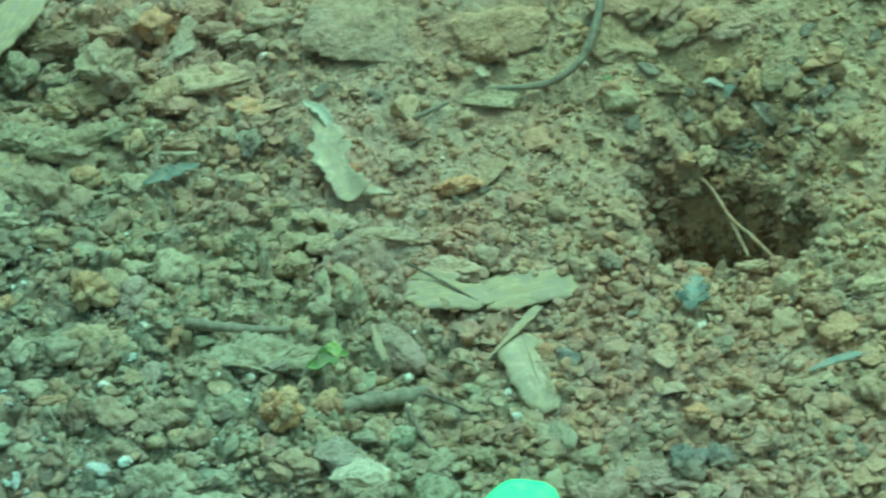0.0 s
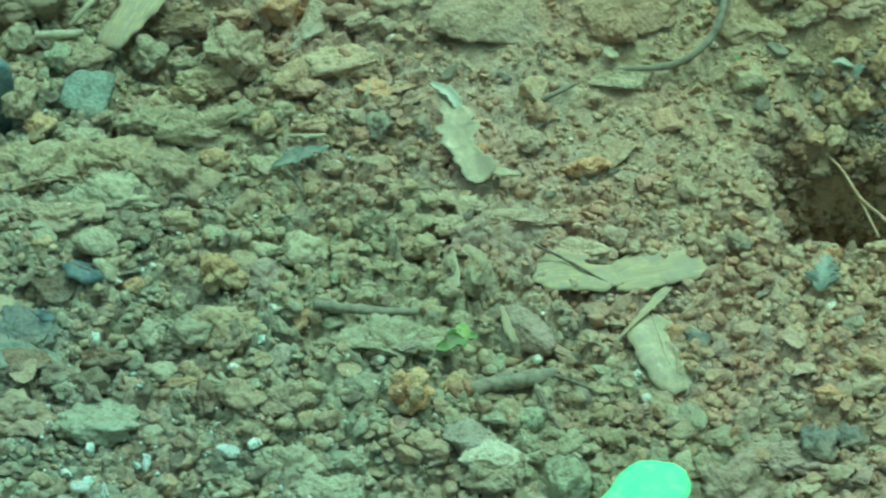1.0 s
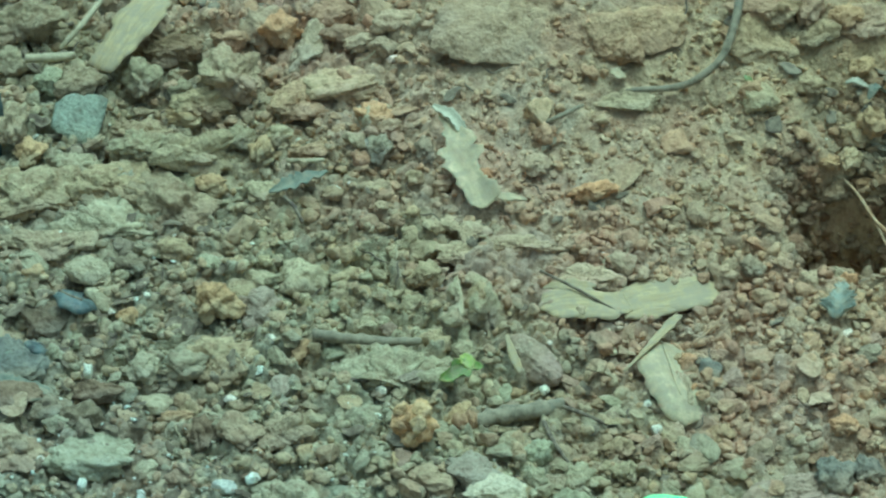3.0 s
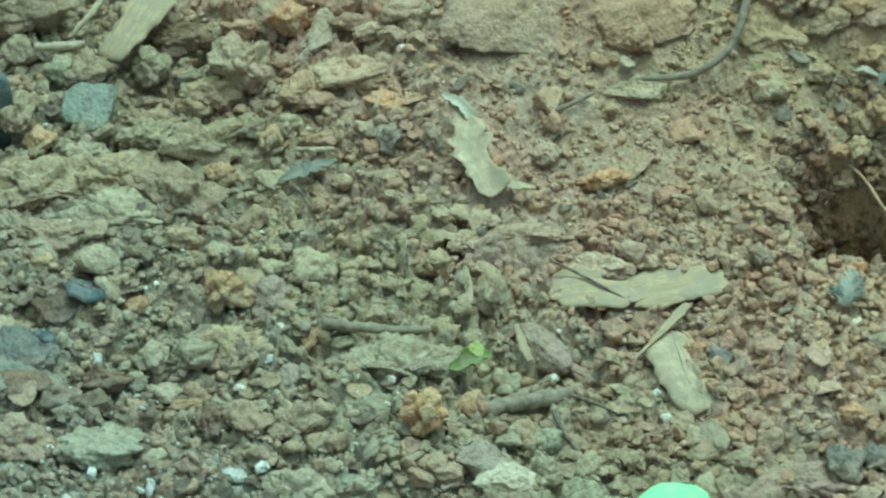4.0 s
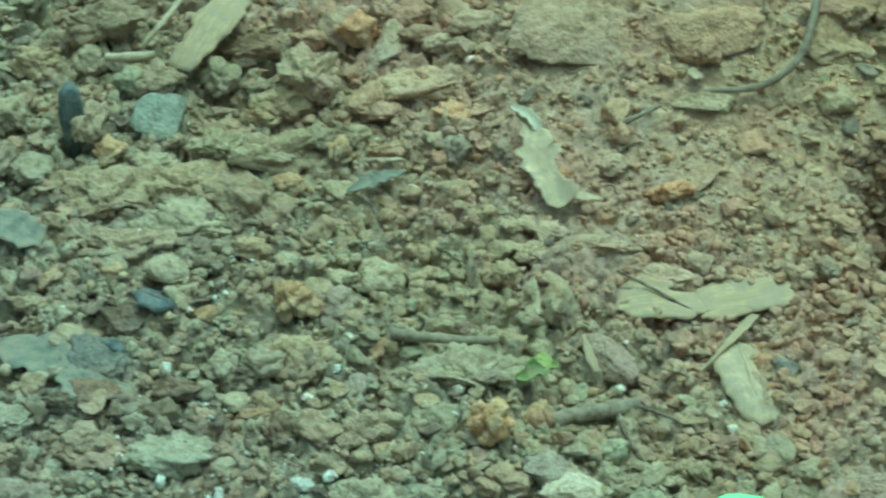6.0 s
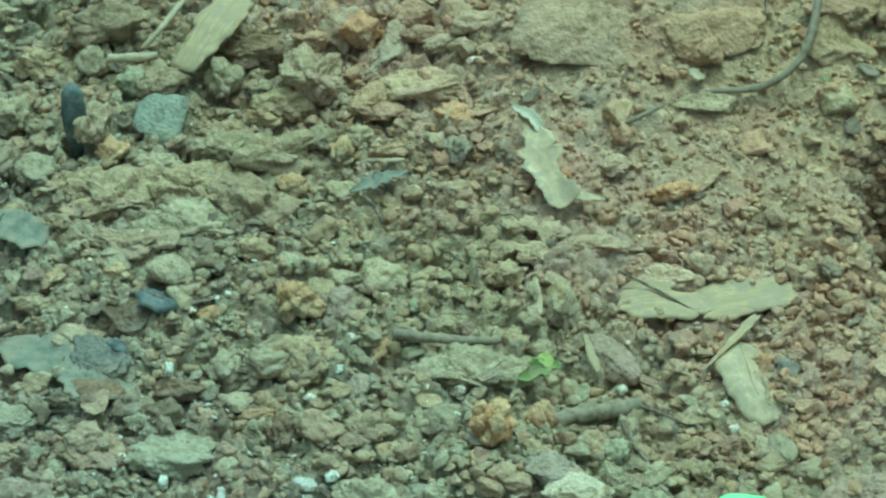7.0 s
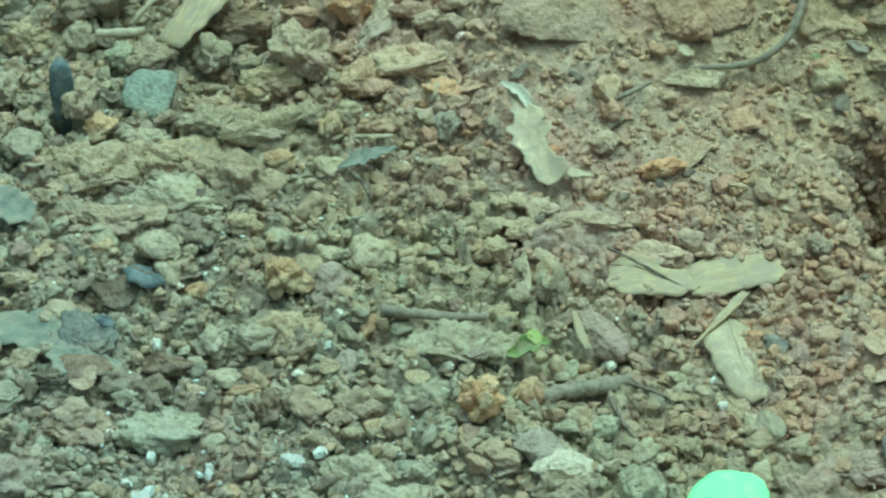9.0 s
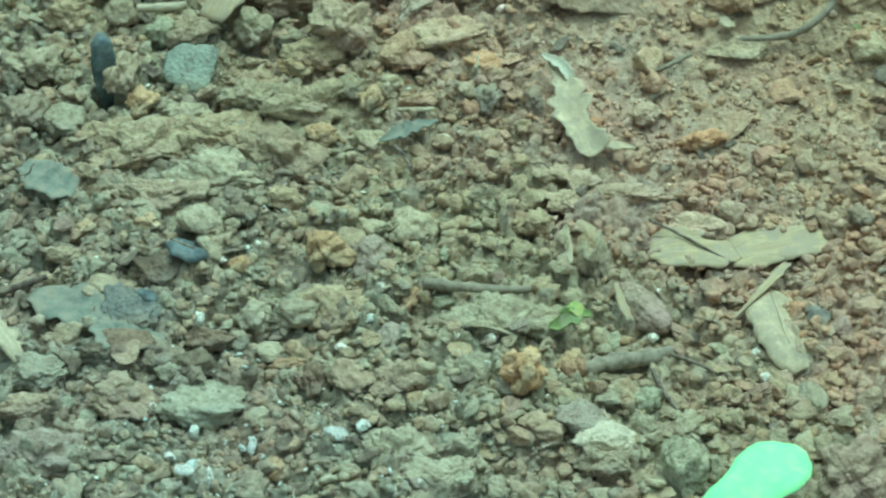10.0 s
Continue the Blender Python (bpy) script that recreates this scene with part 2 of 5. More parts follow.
def relief(x, y):
    """The height of the bare soil, without its crumbs."""
    x, y = np.asarray(x, float), np.asarray(y, float)
    fade = np.exp(-np.maximum(0, np.hypot(x, y) - 0.25) / 0.15)
    z = fade * (0.009 * (soft_noise(x / 0.085 + 3.1, y / 0.085, 11) - 0.5) + 0.004 * (soft_noise(x / 0.03, y / 0.03, 12) - 0.5))
    z = z + 0.05 * (1 - fade) * (soft_noise(x / 1.7 + 9.4, y / 1.7 + 2.2, 17) - 0.5)
    wob = 0.46 * (soft_noise(x / 0.010, y / 0.010, 14) - 0.5) + 0.22 * (soft_noise(x / 0.004, y / 0.004, 15) - 0.5)
    # deep gaps between the large clods
    for px, py, r in ((-0.0690, 0.0770, 0.0055), (-0.0925, 0.0425, 0.0045), (-0.1262, 0.0465, 0.0050), (-0.1430, 0.1060, 0.0065)):
        z = z - 0.012 * smooth(1.0, 0.45, np.hypot(x - px, y - py) / r)
    # the bank that rises behind the burrow
    z = z + 0.042 * smooth(0.008, 0.15, y + 0.012 * wob) * smooth(-0.05, 0.05, x) * smooth(0.55, 0.19, np.hypot(x, y))
    dx, dy = (x - HOLE[0]) / 0.0255, y - HOLE[1]
    far_side = np.hypot(dx, dy / 0.026) + wob
    near_side = np.hypot(dx, dy / 0.0195) + wob
    slant = 0.040 * smooth(1.12, 0.30, far_side)
    steep = 0.040 * smooth(1.06, 0.84, near_side)
    half = smooth(-0.006, 0.006, dy)
    z = z - (slant * half + steep * (1 - half))
    # the shaft, under the near lip, and a pocket beside it
    z = z - 0.046 * smooth(1.0, 0.50, np.hypot((x - 0.1265) / 0.0190, (y - 0.0060) / 0.0165) + 0.5 * wob)
    z = z - 0.014 * smooth(1.0, 0.5, np.hypot((x - 0.1005) / 0.0065, (y - 0.017) / 0.0060) + wob)
    # the hollow that leads down to the burrow from the far side
    ex, ey = (x - HOLE[0] - 0.004) / 0.036, (y - HOLE[1] - 0.024) / 0.032
    return z - 0.008 * smooth(1.2, 0.1, np.hypot(ex, ey) + wob)


def mesh_from(name, verts, faces, material, round_off=True):
    me = bpy.data.meshes.new(name)
    me.from_pydata([tuple(v) for v in verts], [], [tuple(f) for f in faces])
    me.materials.append(material)
    if round_off:
        me.polygons.foreach_set("use_smooth", [True] * len(me.polygons))
    me.update()
    return me


def quads(rows, cols):
    i = np.arange(rows * cols).reshape(rows, cols)
    return np.stack([i[:-1, :-1], i[:-1, 1:], i[1:, 1:], i[1:, :-1]], -1).reshape(-1, 4)


def spread(lo, hi, step, far):
    """Even steps from lo to hi, then ever wider ones out to far."""
    out = [step * 1.35 ** k for k in range(1, 80)]
    out = np.cumsum([d for d in out if d < far * 0.3])
    out = out[out < far]
    return np.concatenate([lo - out[::-1], np.arange(lo, hi, step), hi + out])


def coarse(x, y):
    """How lumpy the soil is: cloddy on the near and left side, finer on the bank to the right."""
    bank = smooth(-0.02, 0.04, x + 0.25 * y) * smooth(-0.005, 0.03, y)
    gravel = smooth(0.0, 0.06, x) * smooth(0.02, -0.02, y)
    return 1.0 - 0.74 * bank - 0.28 * gravel


def surface(x, y):
    """The height of the soil with its broken face."""
    near = np.exp(-np.maximum(0, np.hypot(x, y) - 0.22) / 0.10)
    deep = 1 + 0.8 * smooth(1.3, 0.7, np.hypot((x - HOLE[0]) / 0.025, (y - HOLE[1] - 0.006) / 0.024))
    rough = coarse(x, y) * deep
    wx = x + 0.005 * (soft_noise(x / 0.007, y / 0.007, 21) - 0.5) + 0.002 * (soft_noise(x / 0.002, y / 0.002, 23) - 0.5)
    wy = y + 0.005 * (soft_noise(x / 0.007, y / 0.007, 22) - 0.5) + 0.002 * (soft_noise(x / 0.002, y / 0.002, 24) - 0.5)
    z = 0.0040 * plates(wx / 0.0125, wy / 0.011, 31) + 0.0040 * (lumps(wx / 0.0115, wy / 0.0100, 33) - 0.45)
    z = z + 0.0024 * plates(wx / 0.0056, wy / 0.005, 41) + 0.0030 * (lumps(wx / 0.0054, wy / 0.0048, 43) - 0.45)
    fine = 0.0014 * plates(wx / 0.0024, wy / 0.0022, 51) + 0.0013 * (soft_noise(x / 0.0026, y / 0.0026, 61) - 0.5) + 0.0007 * (soft_noise(x / 0.0013, y / 0.0013, 62) - 0.5)
    return relief(x, y) + near * (rough * z + (0.5 + 0.5 * rough) * fine)


def widened(x, y, z):
    """The burrow is wider below its rim: moves points there outwards."""
    out = 0.9 * smooth(0.036, 0.070, RIM - z) * (np.hypot(x - 0.1275, y - 0.0055) < 0.03)
    return x + (x - 0.1275) * out, y + (y - 0.0055) * out


RIM = float(relief(HOLE[0], -0.02))
gx, gy = np.meshgrid(spread(-0.20, 0.21, 0.0007, 60.0), spread(-0.145, 0.145, 0.0007, 60.0))
gz = surface(gx, gy)
gx, gy = widened(gx, gy, gz)
ground = new("ground", mesh_from("ground", np.stack([gx, gy, gz], -1).reshape(-1, 3), quads(*gx.shape), M["ground"]))
tagged(ground, "ochre clay soil, loose and crumbly, with a small burrow", "soil", kind="structure")

# ---- clods and crumbs ----
BALLS = {}


def ball(level):
    if level not in BALLS:
        bm = bmesh.new()
        bmesh.ops.create_icosphere(bm, subdivisions=level, radius=1.0)
        bm.verts.ensure_lookup_table()
        BALLS[level] = (np.array([v.co[:] for v in bm.verts]), [tuple(v.index for v in f.verts) for f in bm.faces])
        bm.free()
    return BALLS[level]


def lobes(unit, count, least, most, rnd):
    """Rounded lobes with creases between them, over a ball."""
    top = np.zeros(len(unit))
    for _ in range(count):
        n = rnd.normal(size=3)
        n /= np.linalg.norm(n)
        r = rnd.uniform(least, most)
        top = np.maximum(top, r * np.sqrt(np.clip(1 - 2 * (1 - unit @ n) / (r * r), 0, 1)))
    return top


def lump(level, seed, knobs=0.28, facets=8, cut=0.5):
    """The points of a broken, knobbly clod that fits a ball of radius one."""
    rnd = np.random.RandomState(seed)
    v, faces = ball(level)
    v = v.copy()
    for _ in range(facets):
        n = rnd.normal(size=3)
        n /= np.linalg.norm(n)
        over = np.maximum(0, v @ n - rnd.uniform(cut, 0.9))
        v -= over[:, None] * n
    off = rnd.uniform(0, 40, 3)

    def at(k, s):
        q = v * k + off
        return (soft_noise(q[:, 0] + q[:, 2] * 0.7, q[:, 1] - q[:, 2] * 0.6, s) + soft_noise(q[:, 2] * 1.1 + 5, q[:, 0] * 0.8 - q[:, 1] * 0.7, s + 1)) - 1

    r = 1 + knobs * (1.0 * at(1.5, 3) + 0.8 * at(3.4, 5))
    if level > 2:
        for count, least, most, share in ((20, 0.34, 0.70, 1.5), (90, 0.14, 0.30, 2.3)):
            r = r + knobs * share * (lobes(ball(level)[0], count, least, most, rnd) - 0.5 * most)
        r = r + knobs * (0.6 * at(7.5, 7) + 0.4 * at(15, 9))
    v = v * r[:, None]
    return v / np.abs(v).max(0), faces


def crumbled(v, seed):
    """Breaks the face of a clod into crumbs of one to four millimetres."""
    out = v / (np.linalg.norm(v, axis=1)[:, None] + 1e-9)
    size = np.abs(v).max()
    a, c = v[:, 0] + 0.8 * v[:, 2], v[:, 1] - 0.7 * v[:, 2]
    a = a + 0.0012 * (soft_noise(a / 0.002, c / 0.002, seed) - 0.5)
    c = c + 0.0012 * (soft_noise(c / 0.002, a / 0.002, seed + 1) - 0.5)
    d = 0.0013 * (lumps(a / 0.0042, c / 0.0042, seed % 89) - 0.45) + 0.0006 * plates(a / 0.0042, c / 0.0042, seed % 89) + 0.0008 * (lumps(a / 0.0019, c / 0.0019, seed % 83) - 0.45)
    return v + out * (d * min(0.9, max(0.2, (size - 0.005) / 0.014)))[:, None]


TAKEN = []


def clod(name, label, x, y, sx, sy, sz, turn=0, tone="soil", sink=0.22, knobs=0.28, facets=8, category="clod", group="", tip=0, level=4, crumb=1.0):
    """One clod or stone of that size, lying in the soil at (x, y)."""
    seed = len(TAKEN) * 7 + 3
    v, faces = lump(level if max(sx, sy) < 0.017 else 5, seed, knobs, facets)
    whole = v * np.array([sx, sy, sz]) / 2
    v = whole + crumb * (crumbled(whole, seed) - whole)
    me = mesh_from(name, v, faces, M[tone])
    ob = new(name, me)
    ob.matrix_world = pose(x, y, float(relief(x, y)) + 0.0006 + sz * (0.5 - sink), tip, 0, turn)
    TAKEN.append((x, y, max(sx, sy) / 2))
    return tagged(ob, label, category, group)


def part(name, verts, faces, tone, parent, m, label=""):
    """A mesh of its own under a thing, at a pose relative to it."""
    ob = new(name, mesh_from(name, verts, faces, M[tone]))
    ob.parent, ob.matrix_basis = parent, m
    return tagged(ob, label)


CLODS = "clods lying on the soil"
STONES = "small stones on the soil"
WORDS = {
    "soil": ("soil_clod", "crumbly ochre clod of dry clay soil"),
    "pale": ("soil_clod", "pale buff clod of dry clay soil"),
    "orange": ("clay_lump", "orange-tan lump of clay on the soil"),
    "red": ("clay_lump", "rust-red lump of clay on the soil"),
    "pink": ("soil_clod", "pinkish clod of clay soil"),
    "grey": ("soil_clod", "greyish clod of dry soil"),
    # brown soil; some of these clods also have shade put into their colour
    "dark": ("soil_clod", "dark brown clod of soil"),
    "slate": ("stone", "blue-grey stone lying in loose soil"),
    "cream": ("stone", "pale cream stone lying in loose soil"),
    "white": ("white_grit", "tiny white chip of grit on the soil"),
}


def lying(tone, x, y, sx, sy, sz, turn=0, **more):
    name, label = WORDS[tone]
    kind = {"stone": "stone", "white_grit": "grit"}.get(name, "clod")
    if tone == "white":
        more = {"knobs": 0.1, "facets": 16, **more}
    group = {"stone": STONES, "white_grit": "white chips of grit"}.get(name, CLODS)
    return clod(name, label, x, y, sx, sy, sz, turn, tone, category=kind, group=group, **more)


lying("soil", -0.1210, 0.0940, 0.0300, 0.0220, 0.0165, -14, sink=0.18)
lying("soil", -0.1227, 0.0796, 0.0106, 0.0119, 0.0089, 0, sink=0.18)
lying("pale", -0.1102, 0.0696, 0.0106, 0.0107, 0.0080, 0, sink=0.18)
lying("soil", -0.1012, 0.0677, 0.0171, 0.0148, 0.0111, 0, sink=0.18)
lying("soil", -0.0850, 0.0692, 0.0137, 0.0156, 0.0117, 0, sink=0.18)
# dark tone carries this clod's brown and the shade lying over it
lying("dark", -0.0770, 0.0807, 0.0197, 0.0127, 0.0095, 0, sink=0.18)
lying("soil", -0.0587, 0.0657, 0.0192, 0.0225, 0.0169, 0, knobs=0.30, sink=0.18)
lying("soil", -0.0595, 0.0843, 0.0127, 0.0102, 0.0077, 0, knobs=0.28, sink=0.18)
lying("orange", -0.0463, 0.0869, 0.0147, 0.0152, 0.0114, 0, sink=0.18)
lying("soil", -0.0669, 0.0579, 0.0206, 0.0127, 0.0095, 0, sink=0.18)
lying("grey", -0.0732, 0.0661, 0.0082, 0.0086, 0.0065, 0, sink=0.18)
lying("orange", -0.0727, 0.0543, 0.0134, 0.0086, 0.0065, 0, sink=0.18)
lying("orange", -0.1147, 0.0415, 0.0113, 0.0115, 0.0086, 0, sink=0.3)
lying("soil", -0.1020, 0.0389, 0.0161, 0.0097, 0.0058, 0, sink=0.6)
lying("soil", -0.0841, 0.0499, 0.0192, 0.0107, 0.0080, 0, sink=0.3)
lying("soil", -0.0842, 0.0403, 0.0180, 0.0143, 0.0108, 0, knobs=0.34, sink=0.3)
lying("pale", -0.0690, 0.0385, 0.0250, 0.0150, 0.0120, 10, sink=0.3)
lying("orange", -0.0505, 0.0399, 0.0086, 0.0127, 0.0095, 0, sink=0.3)
lying("pale", -0.0460, 0.0460, 0.0103, 0.0094, 0.0071, 0, sink=0.3)
lying("grey", -0.0561, 0.0459, 0.0106, 0.0098, 0.0074, 0, sink=0.3)
lying("orange", -0.0636, 0.0277, 0.0106, 0.0086, 0.0065, 0, sink=0.3)
lying("soil", -0.1114, 0.0274, 0.0355, 0.0204, 0.0123, 0, sink=0.6)
lying("soil", -0.0902, 0.0277, 0.0326, 0.0184, 0.0110, 0, sink=0.6)
lying("soil", -0.0733, 0.0217, 0.0336, 0.0243, 0.0146, 0, sink=0.6)
lying("soil", -0.0917, 0.0121, 0.0317, 0.0204, 0.0123, 0, sink=0.6)
lying("soil", -0.1076, 0.0060, 0.0307, 0.0204, 0.0123, 0, sink=0.6)
lying("soil", -0.0488, 0.0235, 0.0123, 0.0086, 0.0065, 0, sink=0.3)
lying("soil", -0.0364, 0.0388, 0.0123, 0.0082, 0.0061, 0, sink=0.3)
lying("pale", -0.0202, 0.0478, 0.0079, 0.0123, 0.0092, 0, sink=0.3)
lying("red", -0.0225, 0.0334, 0.0062, 0.0061, 0.0046, 0, sink=0.3, level=3)
lying("white", -0.0191, 0.0394, 0.0045, 0.0044, 0.0033, 0, sink=0.3, level=3)
lying("soil", -0.0301, 0.0207, 0.0075, 0.0057, 0.0043, 0, sink=0.3, level=3)
lying("soil", -0.0404, 0.0619, 0.0177, 0.0204, 0.0123, 0, sink=0.6)
lying("pale", -0.0277, 0.0673, 0.0298, 0.0169, 0.0101, 0, sink=0.6)
lying("soil", -0.0277, 0.0846, 0.0144, 0.0094, 0.0071, 0, sink=0.3)
lying("soil", -0.0160, 0.0769, 0.0106, 0.0094, 0.0071, 0, sink=0.3)
lying("soil", -0.0231, 0.0798, 0.0103, 0.0086, 0.0065, 0, sink=0.3)
lying("pale", -0.0361, 0.0857, 0.0127, 0.0306, 0.0184, -30, sink=0.6)
lying("soil", -0.0315, 0.0956, 0.0154, 0.0102, 0.0077, 0, sink=0.3)
lying("soil", -0.0135, 0.0856, 0.0137, 0.0102, 0.0077, 0, sink=0.3)
lying("orange", -0.0601, -0.0229, 0.0171, 0.0143, 0.0108, 0, sink=0.3)
lying("orange", -0.1093, -0.0073, 0.0079, 0.0070, 0.0052, 0, sink=0.3)
lying("soil", -0.0726, 0.0008, 0.0120, 0.0102, 0.0077, 0, sink=0.3)
lying("dark", -0.0831, -0.0046, 0.0103, 0.0090, 0.0068, 0, sink=0.3)
lying("soil", -0.0555, -0.0066, 0.0075, 0.0057, 0.0043, 0, sink=0.3, level=3)
lying("pale", -0.0476, -0.0051, 0.0048, 0.0041, 0.0031, 0, sink=0.3, level=3)
lying("soil", -0.0371, -0.0110, 0.0146, 0.0169, 0.0101, 0, sink=0.6)
lying("soil", -0.0287, -0.0026, 0.0058, 0.0057, 0.0043, 0, sink=0.3, level=3)
lying("soil", -0.0200, -0.0334, 0.0072, 0.0066, 0.0049, 0, sink=0.3, level=3)
lying("pink", -0.0140, -0.0347, 0.0055, 0.0053, 0.0040, 0, sink=0.3, level=3)
lying("pink", -0.0480, -0.0234, 0.0154, 0.0153, 0.0092, 0, sink=0.6)
lying("soil", -0.0571, -0.0429, 0.0211, 0.0179, 0.0107, 0, sink=0.6)
lying("soil", -0.0674, -0.0466, 0.0137, 0.0102, 0.0077, 0, sink=0.3)
lying("soil", -0.0793, -0.0463, 0.0120, 0.0115, 0.0086, 0, sink=0.3)
lying("dark", -0.0899, -0.0546, 0.0154, 0.0094, 0.0071, 0, sink=0.3)
lying("soil", -0.0146, -0.0514, 0.0288, 0.0217, 0.0130, 0, sink=0.6)
lying("soil", -0.0406, -0.0731, 0.0180, 0.0135, 0.0101, 0, sink=0.3)
lying("soil", -0.0512, -0.0744, 0.0141, 0.0156, 0.0117, 0, sink=0.3)
lying("dark", -0.0603, -0.0726, 0.0113, 0.0127, 0.0095, 0, sink=0.3)
lying("orange", -0.0696, -0.0633, 0.0113, 0.0053, 0.0040, 0, sink=0.3)
lying("orange", -0.0345, -0.0800, 0.0055, 0.0078, 0.0058, 0, sink=0.3, level=3)
lying("soil", -0.0287, -0.0806, 0.0072, 0.0078, 0.0058, 0, sink=0.3, level=3)
lying("soil", -0.0210, -0.0687, 0.0134, 0.0128, 0.0077, 0, sink=0.6)
lying("pale", -0.0890, -0.0775, 0.0290, 0.0190, 0.0110, 0, knobs=0.14, crumb=1.0, sink=0.5, facets=2)
lying("slate", -0.1122, -0.0452, 0.0189, 0.0236, 0.0083, 0, sink=0.42)
lying("dark", -0.1064, -0.0581, 0.0211, 0.0102, 0.0061, 0, sink=0.6)
lying("dark", -0.0929, -0.0659, 0.0137, 0.0107, 0.0080, 0, sink=0.3)
lying("orange", -0.0111, -0.0845, 0.0065, 0.0061, 0.0046, 0, sink=0.3, level=3)
lying("soil", -0.0018, -0.0541, 0.0130, 0.0086, 0.0065, 0, sink=0.3)
lying("soil", -0.0006, -0.0396, 0.0110, 0.0102, 0.0077, 0, sink=0.3)
lying("soil", -0.0034, -0.0921, 0.0154, 0.0102, 0.0077, 0, sink=0.3)
lying("pink", 0.0075, -0.0887, 0.0178, 0.0141, 0.0078, 0, sink=0.3, knobs=0.16, crumb=0.6)
lying("cream", 0.0143, -0.0971, 0.0185, 0.0114, 0.0070, 8, sink=0.1, knobs=0.1, crumb=0.3, facets=14)
lying("soil", 0.0199, -0.0824, 0.0093, 0.0086, 0.0065, 0, sink=0.3)
lying("pale", 0.0257, -0.0820, 0.0106, 0.0086, 0.0065, 0, sink=0.3)
lying("soil", 0.0340, -0.0893, 0.0119, 0.0107, 0.0064, 0, sink=0.6)
lying("soil", 0.0245, -0.0929, 0.0075, 0.0111, 0.0083, 0, sink=0.3)
lying("pink", 0.0240, -0.0455, 0.0100, 0.0225, 0.0080, 40, sink=0.48, knobs=0.09, crumb=0.3)
lying("soil", 0.0111, -0.0250, 0.0099, 0.0143, 0.0108, 0, sink=0.3)
lying("soil", 0.0042, -0.0222, 0.0051, 0.0123, 0.0092, 0, sink=0.3)
lying("orange", 0.0056, -0.0676, 0.0096, 0.0082, 0.0061, 0, sink=0.3)
lying("slate", 0.0702, -0.0491, 0.0075, 0.0082, 0.0061, 0, sink=0.3, level=3)
lying("soil", 0.0763, -0.0106, 0.0093, 0.0107, 0.0080, 0, sink=0.3)
lying("soil", 0.0863, -0.0211, 0.0072, 0.0066, 0.0049, 0, sink=0.3, level=3)
lying("soil", 0.0937, -0.0329, 0.0065, 0.0078, 0.0058, 0, sink=0.3, level=3)
lying("orange", 0.1047, -0.0703, 0.0093, 0.0094, 0.0071, 0, sink=0.3)
lying("slate", 0.1006, -0.0879, 0.0113, 0.0156, 0.0117, 0, sink=0.3)
lying("slate", 0.1090, -0.0876, 0.0103, 0.0102, 0.0077, 0, sink=0.3)
lying("soil", 0.0458, -0.0784, 0.0103, 0.0082, 0.0061, 0, sink=0.3)
lying("pink", 0.0923, -0.0914, 0.0288, 0.0128, 0.0077, 0, sink=0.6)
lying("pale", 0.0330, -0.1071, 0.0144, 0.0196, 0.0130, 0, sink=0.25, knobs=0.09, crumb=0.25, facets=14)
lying("pink", 0.0763, -0.1106, 0.0257, 0.0225, 0.0169, 0, sink=0.3)
lying("pink", 0.0706, -0.0988, 0.0069, 0.0074, 0.0055, 0, sink=0.3, level=3)
lying("soil", 0.0473, -0.0871, 0.0086, 0.0074, 0.0055, 0, sink=0.3)
lying("soil", 0.0145, -0.1043, 0.0189, 0.0123, 0.0092, 0, sink=0.3)
lying("orange", 0.0416, 0.0216, 0.0158, 0.0082, 0.0061, 0, sink=0.3)
lying("soil", 0.0705, 0.0148, 0.0075, 0.0082, 0.0061, 0, sink=0.3, level=3)
lying("pale", 0.0160, 0.0760, 0.0440, 0.0270, 0.0120, 14, sink=0.68, tip=22, knobs=0.13, crumb=0.7)
lying("pale", 0.0885, 0.0735, 0.0300, 0.0230, 0.0130, -25, sink=0.7, tip=22, knobs=0.2, crumb=0.9)
lying("grey", 0.0956, 0.0782, 0.0144, 0.0127, 0.0095, 0, sink=0.3, tip=12)
lying("soil", 0.0560, 0.0760, 0.0380, 0.0220, 0.0100, 5, sink=0.68, tip=22, knobs=0.13, crumb=0.7)
lying("pale", 0.0520, 0.0545, 0.0215, 0.0110, 0.0055, -4, sink=0.58, tip=18, knobs=0.2, crumb=1.0)
lying("pale", 0.0885, 0.0520, 0.0125, 0.0110, 0.0080, 0, sink=0.35, tip=12, knobs=0.12, crumb=0.4)
lying("soil", 0.0421, 0.0608, 0.0058, 0.0053, 0.0040, 0, sink=0.3, tip=12, level=3)
lying("soil", 0.1180, 0.0619, 0.0086, 0.0090, 0.0068, 0, sink=0.3, tip=12)
lying("soil", 0.1196, 0.0463, 0.0103, 0.0123, 0.0092, 0, sink=0.3, tip=12)
lying("dark", 0.1171, 0.0332, 0.0086, 0.0090, 0.0068, 0, sink=0.3)
lying("soil", 0.1132, 0.0373, 0.0086, 0.0082, 0.0061, 0, sink=0.3)
lying("pink", 0.0903, 0.0783, 0.0223, 0.0124, 0.0075, 0, sink=0.3, tip=12)
lying("pink", 0.1035, 0.0791, 0.0103, 0.0123, 0.0092, 0, sink=0.3, tip=12)
lying("pink", 0.1182, 0.0762, 0.0288, 0.0153, 0.0092, 0, sink=0.6, tip=20)
lying("soil", 0.1275, 0.0585, 0.0103, 0.0123, 0.0092, 0, sink=0.3, tip=12)
lying("grey", 0.1340, 0.0593, 0.0120, 0.0074, 0.0055, 0, sink=0.3, tip=12)
lying("soil", 0.1569, 0.0382, 0.0103, 0.0102, 0.0077, 0, sink=0.3)
